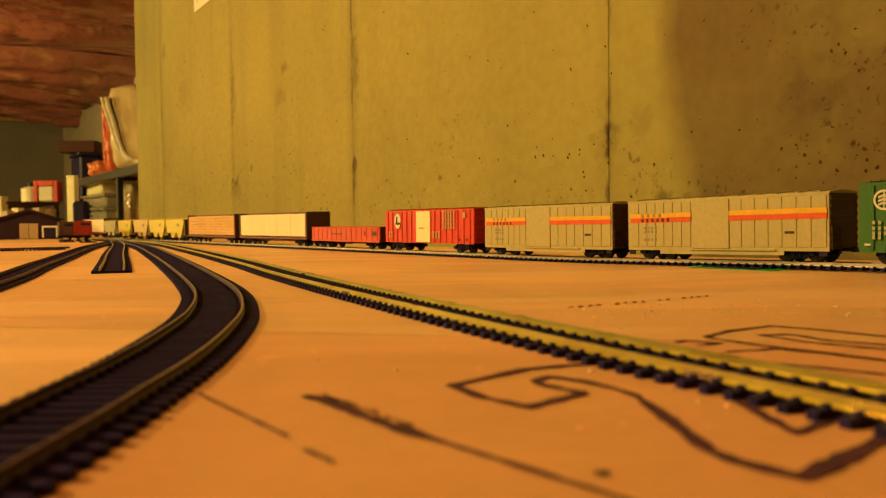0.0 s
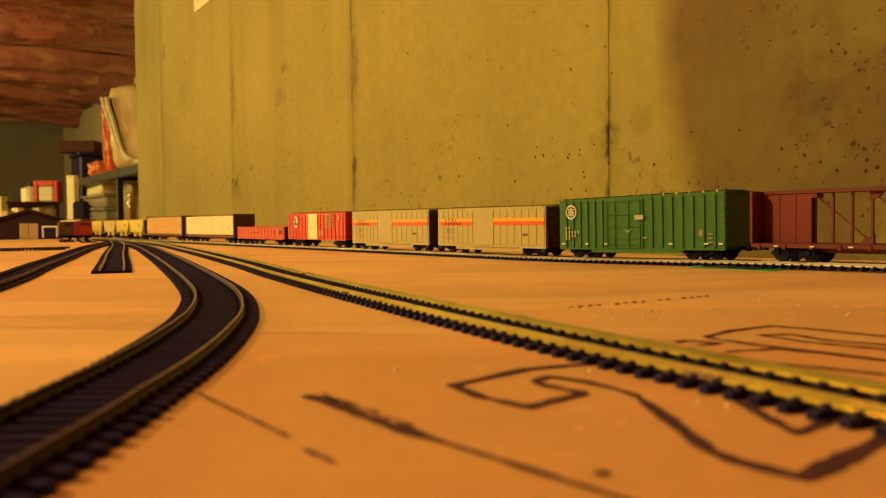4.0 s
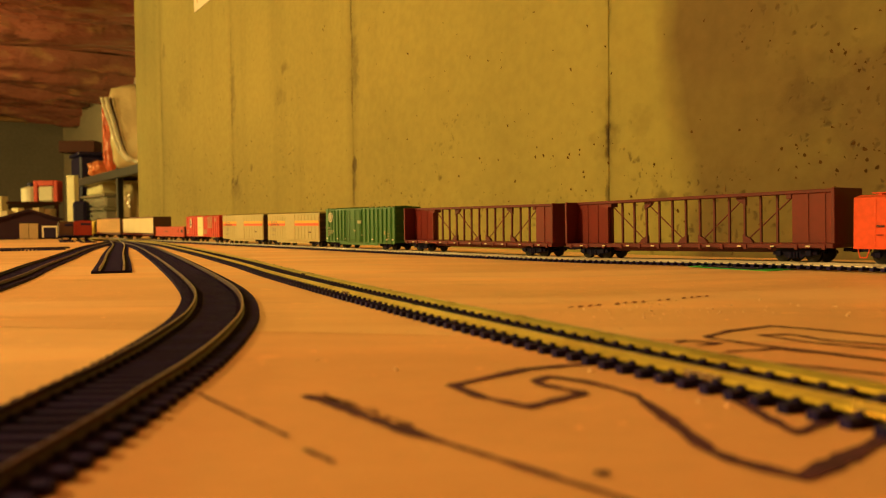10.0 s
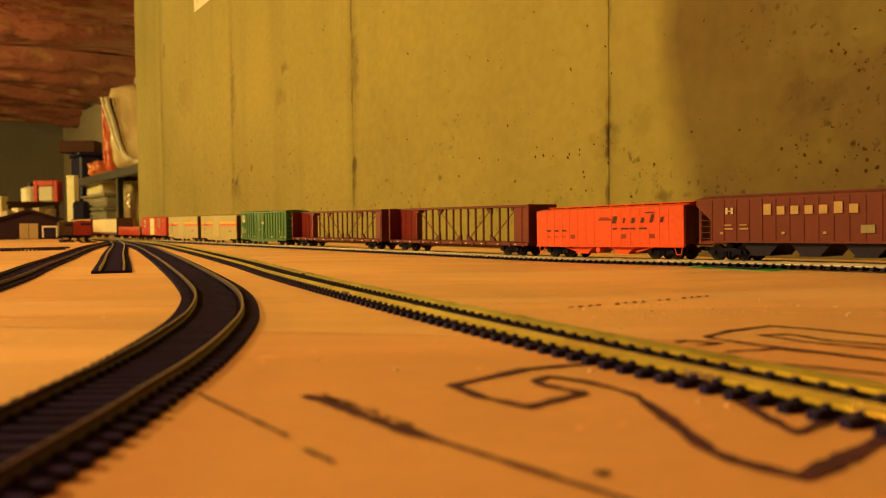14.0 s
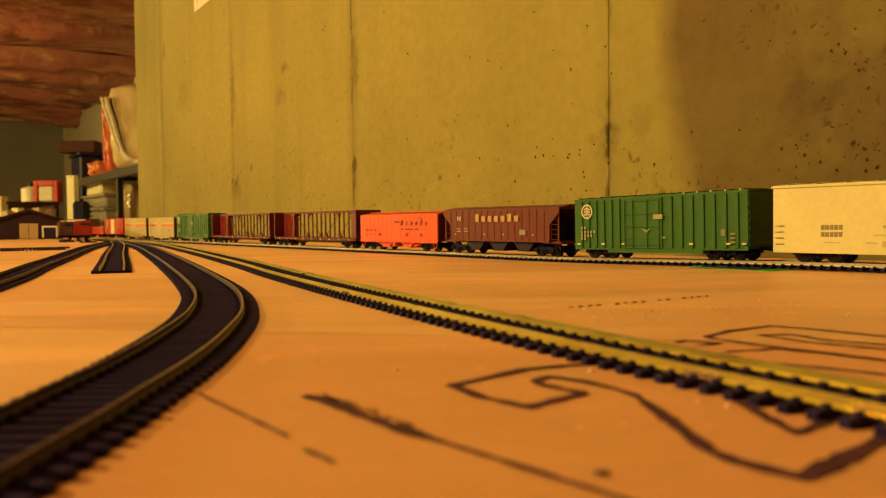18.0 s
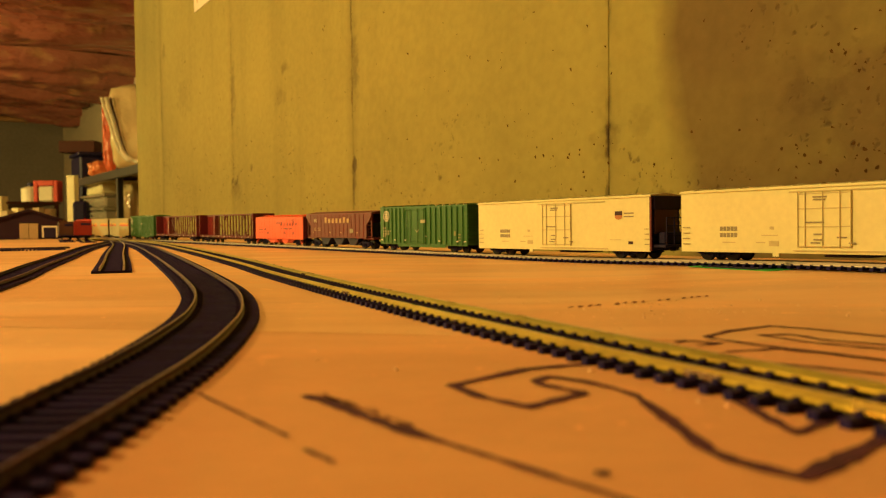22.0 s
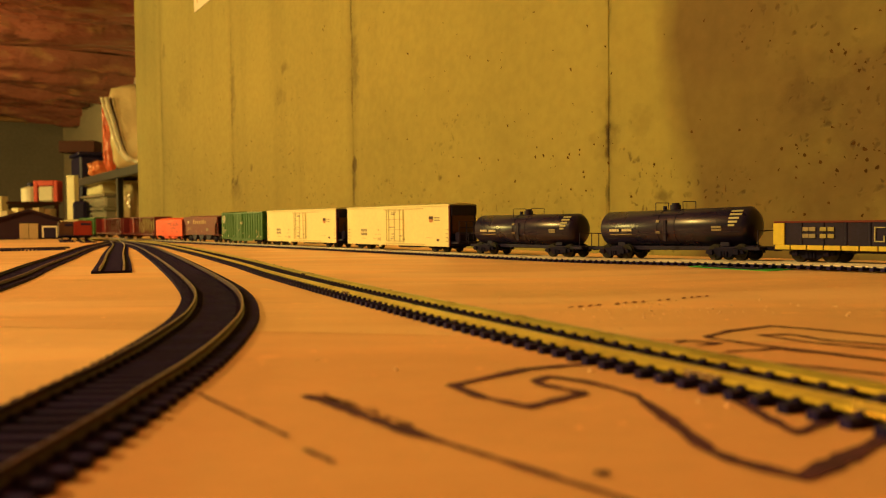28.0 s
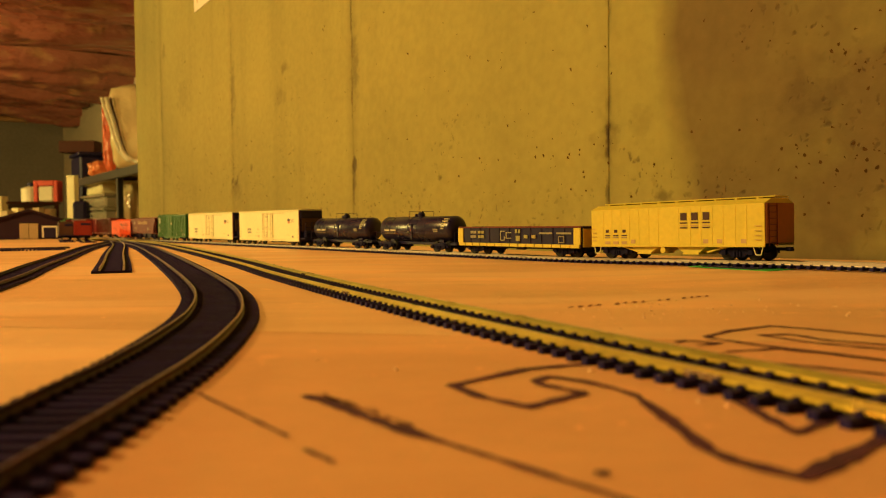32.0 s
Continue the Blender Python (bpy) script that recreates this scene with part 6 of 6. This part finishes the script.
def lumpy(name, size, material, label, category, at, seed, amount=0.05, power=4.0, rz=0.0, res=18):
    """A soft wrapped bundle: a rounded box with folds, standing on its base."""
    bm = bmesh.new()
    bmesh.ops.create_icosphere(bm, subdivisions=4, radius=1.0)
    sx, sy, sz = (v / 2 for v in size)
    for v in bm.verts:
        d = v.co.normalized()
        k = (abs(d.x) ** power + abs(d.y) ** power + abs(d.z) ** power) ** (-1 / power)
        w = 1 + amount * noise.noise(d * 2.2 + Vector((seed, 0, 0))) + amount * 0.7 * noise.noise(Vector((d.x * 7, d.y * 7, d.z * 2.5 + seed)))
        v.co = Vector((d.x * k * sx * w, d.y * k * sy * w, max(d.z * k * sz * (w if d.z > 0 else 1), -sz) + sz))
    ob = part(name, bm, material, smooth=True)
    ob.matrix_basis = ROOM @ pose(*at, 0, 0, rz)
    return tagged(ob, label, category)


roll = lumpy("insulation_roll", (0.33, 0.50, 0.415), WRAP, "large insulation roll wrapped in shiny clear plastic", "insulation roll", (-4.20, 1.12, 0.307), 3.0, 0.05, power=9.0, rz=50)
STRAP = [(-0.134, 0.345), (-0.126, 0.300), (-0.106, 0.235), (-0.085, 0.150), (-0.058, 0.075), (-0.012, 0.038), (0.050, 0.030)]


def wrap_band(name, dx, rad, material, label):
    """A strap or plastic fold lying in a bow over the roll's face."""
    bm = bmesh.new()
    line = smooth_line([Vector((x + dx * (1 - 0.5 * k / 6), -0.249, z)) for k, (x, z) in enumerate(STRAP)], 0.012)
    for k, (a, b) in enumerate(zip(line, line[1:])):
        r = rad * (1 + 0.45 * noise.noise(Vector((k * 0.35, dx * 90, 0))))
        tube(bm, a, b, r, 8)
    part(name, bm, material, roll, label, smooth=True)


wrap_band("strap", 0.0, 0.0042, LETTER_D, "dark strap")
# these folds are paler than the wrap, to hold its highlights
wrap_band("wrap_fold", -0.020, 0.0120, WRAP_HIGHLIGHT, "plastic fold, silvery for its highlight")
wrap_band("wrap_fold", -0.044, 0.0100, WRAP_HIGHLIGHT, "plastic fold, silvery for its highlight")
wrap_band("wrap_fold", 0.012, 0.0050, WRAP, "shiny plastic fold")
lumpy("insulation_pack", (0.085, 0.30, 0.47), WRAP_RED, "red printed plastic insulation pack on the rack", "insulation pack", (-4.86, 1.06, 0.307), 5.0, 0.06, rz=52)
lumpy("orange_bag", (0.14, 0.22, 0.12), WRAP_ORANGE, "orange plastic bag slumped on the rack", "bag", (-5.20, 1.04, 0.307), 8.0, 0.14, power=2.6, rz=50)
lumpy("plastic_bag", (0.15, 0.18, 0.27), WRAP, "crumpled yellowish plastic bag on a rack shelf", "bag", (-4.32, 1.005, -0.02), 9.0, 0.16, power=2.6, rz=50)


def jar(name, r, hgt, material, cap, label, category, at):
    j = tagged(new(name), label, category)
    j.matrix_basis = ROOM @ pose(*at)
    bm = tube(bmesh.new(), (0, 0, 0), (0, 0, hgt * 0.8), r, 24)
    tube(bm, (0, 0, hgt * 0.8), (0, 0, hgt * 0.92), r, 24, r * 0.45)
    part("body", bm, material, j)
    part("cap", tube(bmesh.new(), (0, 0, hgt * 0.92), (0, 0, hgt * 1.12), r * 0.42, 16), cap, j, "dark cap")
    return j


jar("white_jug", 0.062, 0.112, JUG, BLACK, "white plastic jug with a dark cap", "jug", (-5.60, 0.69, 0.176))

crate = tagged(new("red_crate"), "red plastic crate holding pale bags", "crate")
crate.matrix_basis = ROOM @ pose(-5.40, 0.755, 0.176, 0, 0, 55)
for k in (-1, 1):
    part("side", B(k * 0.062 - 0.012, k * 0.062 + 0.012, -0.035, 0.035, 0, 0.132, bevel=0.003), RED_BOX, crate)
part("top_band", B(-0.050, 0.050, -0.036, 0.035, 0.100, 0.132, bevel=0.003), RED_BOX, crate)
part("bag", B(-0.050, 0.050, -0.032, 0.030, 0.0, 0.100, bevel=0.012), JUG, crate, "pale bag inside")


def carton(at, size, material, label, rz=0.0):
    c = tagged(new("carton"), label, "box", group="stored boxes")
    c.matrix_basis = ROOM @ pose(*at, 0, 0, rz)
    x, y, z = (size[0] / 2, size[1] / 2, size[2])
    part("body", B(-x, x, -y, y, 0, z * 0.97, bevel=0.003), material, c)
    for s in (-1, 1):
        part("flap", B(-x, x, min(0.001 * s, y * s), max(0.001 * s, y * s), z * 0.97, z, bevel=0.001), material, c)
    return c


carton((-4.56, 0.755, 0.0), (0.060, 0.030, 0.297), CREAM, "tall narrow cream carton standing on the bench", 30)
for q, tall, paint in ((0.505, 0.120, BEIGE), (0.560, 0.136, CREAM), (0.612, 0.128, BEIGE), (0.668, 0.138, BEIGE), (0.728, 0.130, BEIGE)):
    carton((-5.16, q, 0.0), (0.05, 0.045, tall), paint, "small pale carton on the bench under the riser's edge", 40)
carton((-5.26, 0.475, 0.0), (0.07, 0.07, 0.205), CREAM, "cream carton at the bench's front", 55)

for k in range(4):
    c = tagged(new("storage_tub"), "clear plastic storage tub in a stack on the rack", "storage tub", group="stacked storage tubs")
    c.matrix_basis = ROOM @ pose(-4.88 + 0.02 * (k % 3 - 1), 1.08 + 0.012 * (k % 2), -0.02 + k * 0.075, 0, 0, 2.5 * (k % 3 - 1))
    part("tub", B(-0.26, 0.26, -0.17, 0.17, 0, 0.060, bevel=0.010), CREAM if k == 3 else CLEAR, c)
    part("lid", B(-0.27, 0.27, -0.18, 0.18, 0.060, 0.0745, bevel=0.004), CREAM if k == 3 else CLEAR, c, "plastic lid")

chair = tagged(new("black_caddy"), "black plastic caddy standing on the bench", "caddy")
chair.matrix_basis = ROOM @ pose(-4.33, 0.755, 0.0, 0, 0, 55)
part("body", B(-0.035, 0.035, -0.03, 0.03, 0, 0.155, bevel=0.012), BLACK, chair)
for k in range(4):
    part("prong", B(0.034, 0.052, -0.012, 0.012, 0.05 + k * 0.024, 0.060 + k * 0.024, bevel=0.003), BLACK, chair)

tag = tagged(new("paper_tag"), "cream paper tag stuck askew to the concrete wall", "paper")
tag.matrix_basis = ROOM @ pose(-2.116, 0.659, 0.596)
part("sheet", prism([(0, 0), (0.200, 0.004), (0.205, 0.20), (-0.006, 0.20)], -0.0015, 0.0, "y"), PAPER, tag)
for k in range(7):
    x = 0.022 + 0.025 * k
    part("print_bar", B(x, x + 0.006 + 0.004 * (k % 2), -0.0019, -0.0015, 0.020 + 0.006 * (k % 3), 0.195), LETTER_T, tag, "faded printed bar")


# ---- what moves ----
def motions():
    half_steps = [i * 0.5 for i in range(65)]
    tenths = [i * 0.1 for i in range(321)]
    gone = {t: travelled(t) for t in tenths}
    for car, front, rear in CONSIST:
        mid = (front + rear) / 2
        base = (front - rear) - 0.05
        walk(car, [(t, car_pose(mid + travelled(t), base)) for t in half_steps])
    moving = {c for c, _, _ in CONSIST}
    for wheel, x, car in ROLLING:
        if car in moving:
            walk(wheel, [(t, pose(x, 0, WR, 0, math.degrees(gone[t] / WR) , 0)) for t in tenths])


motions()
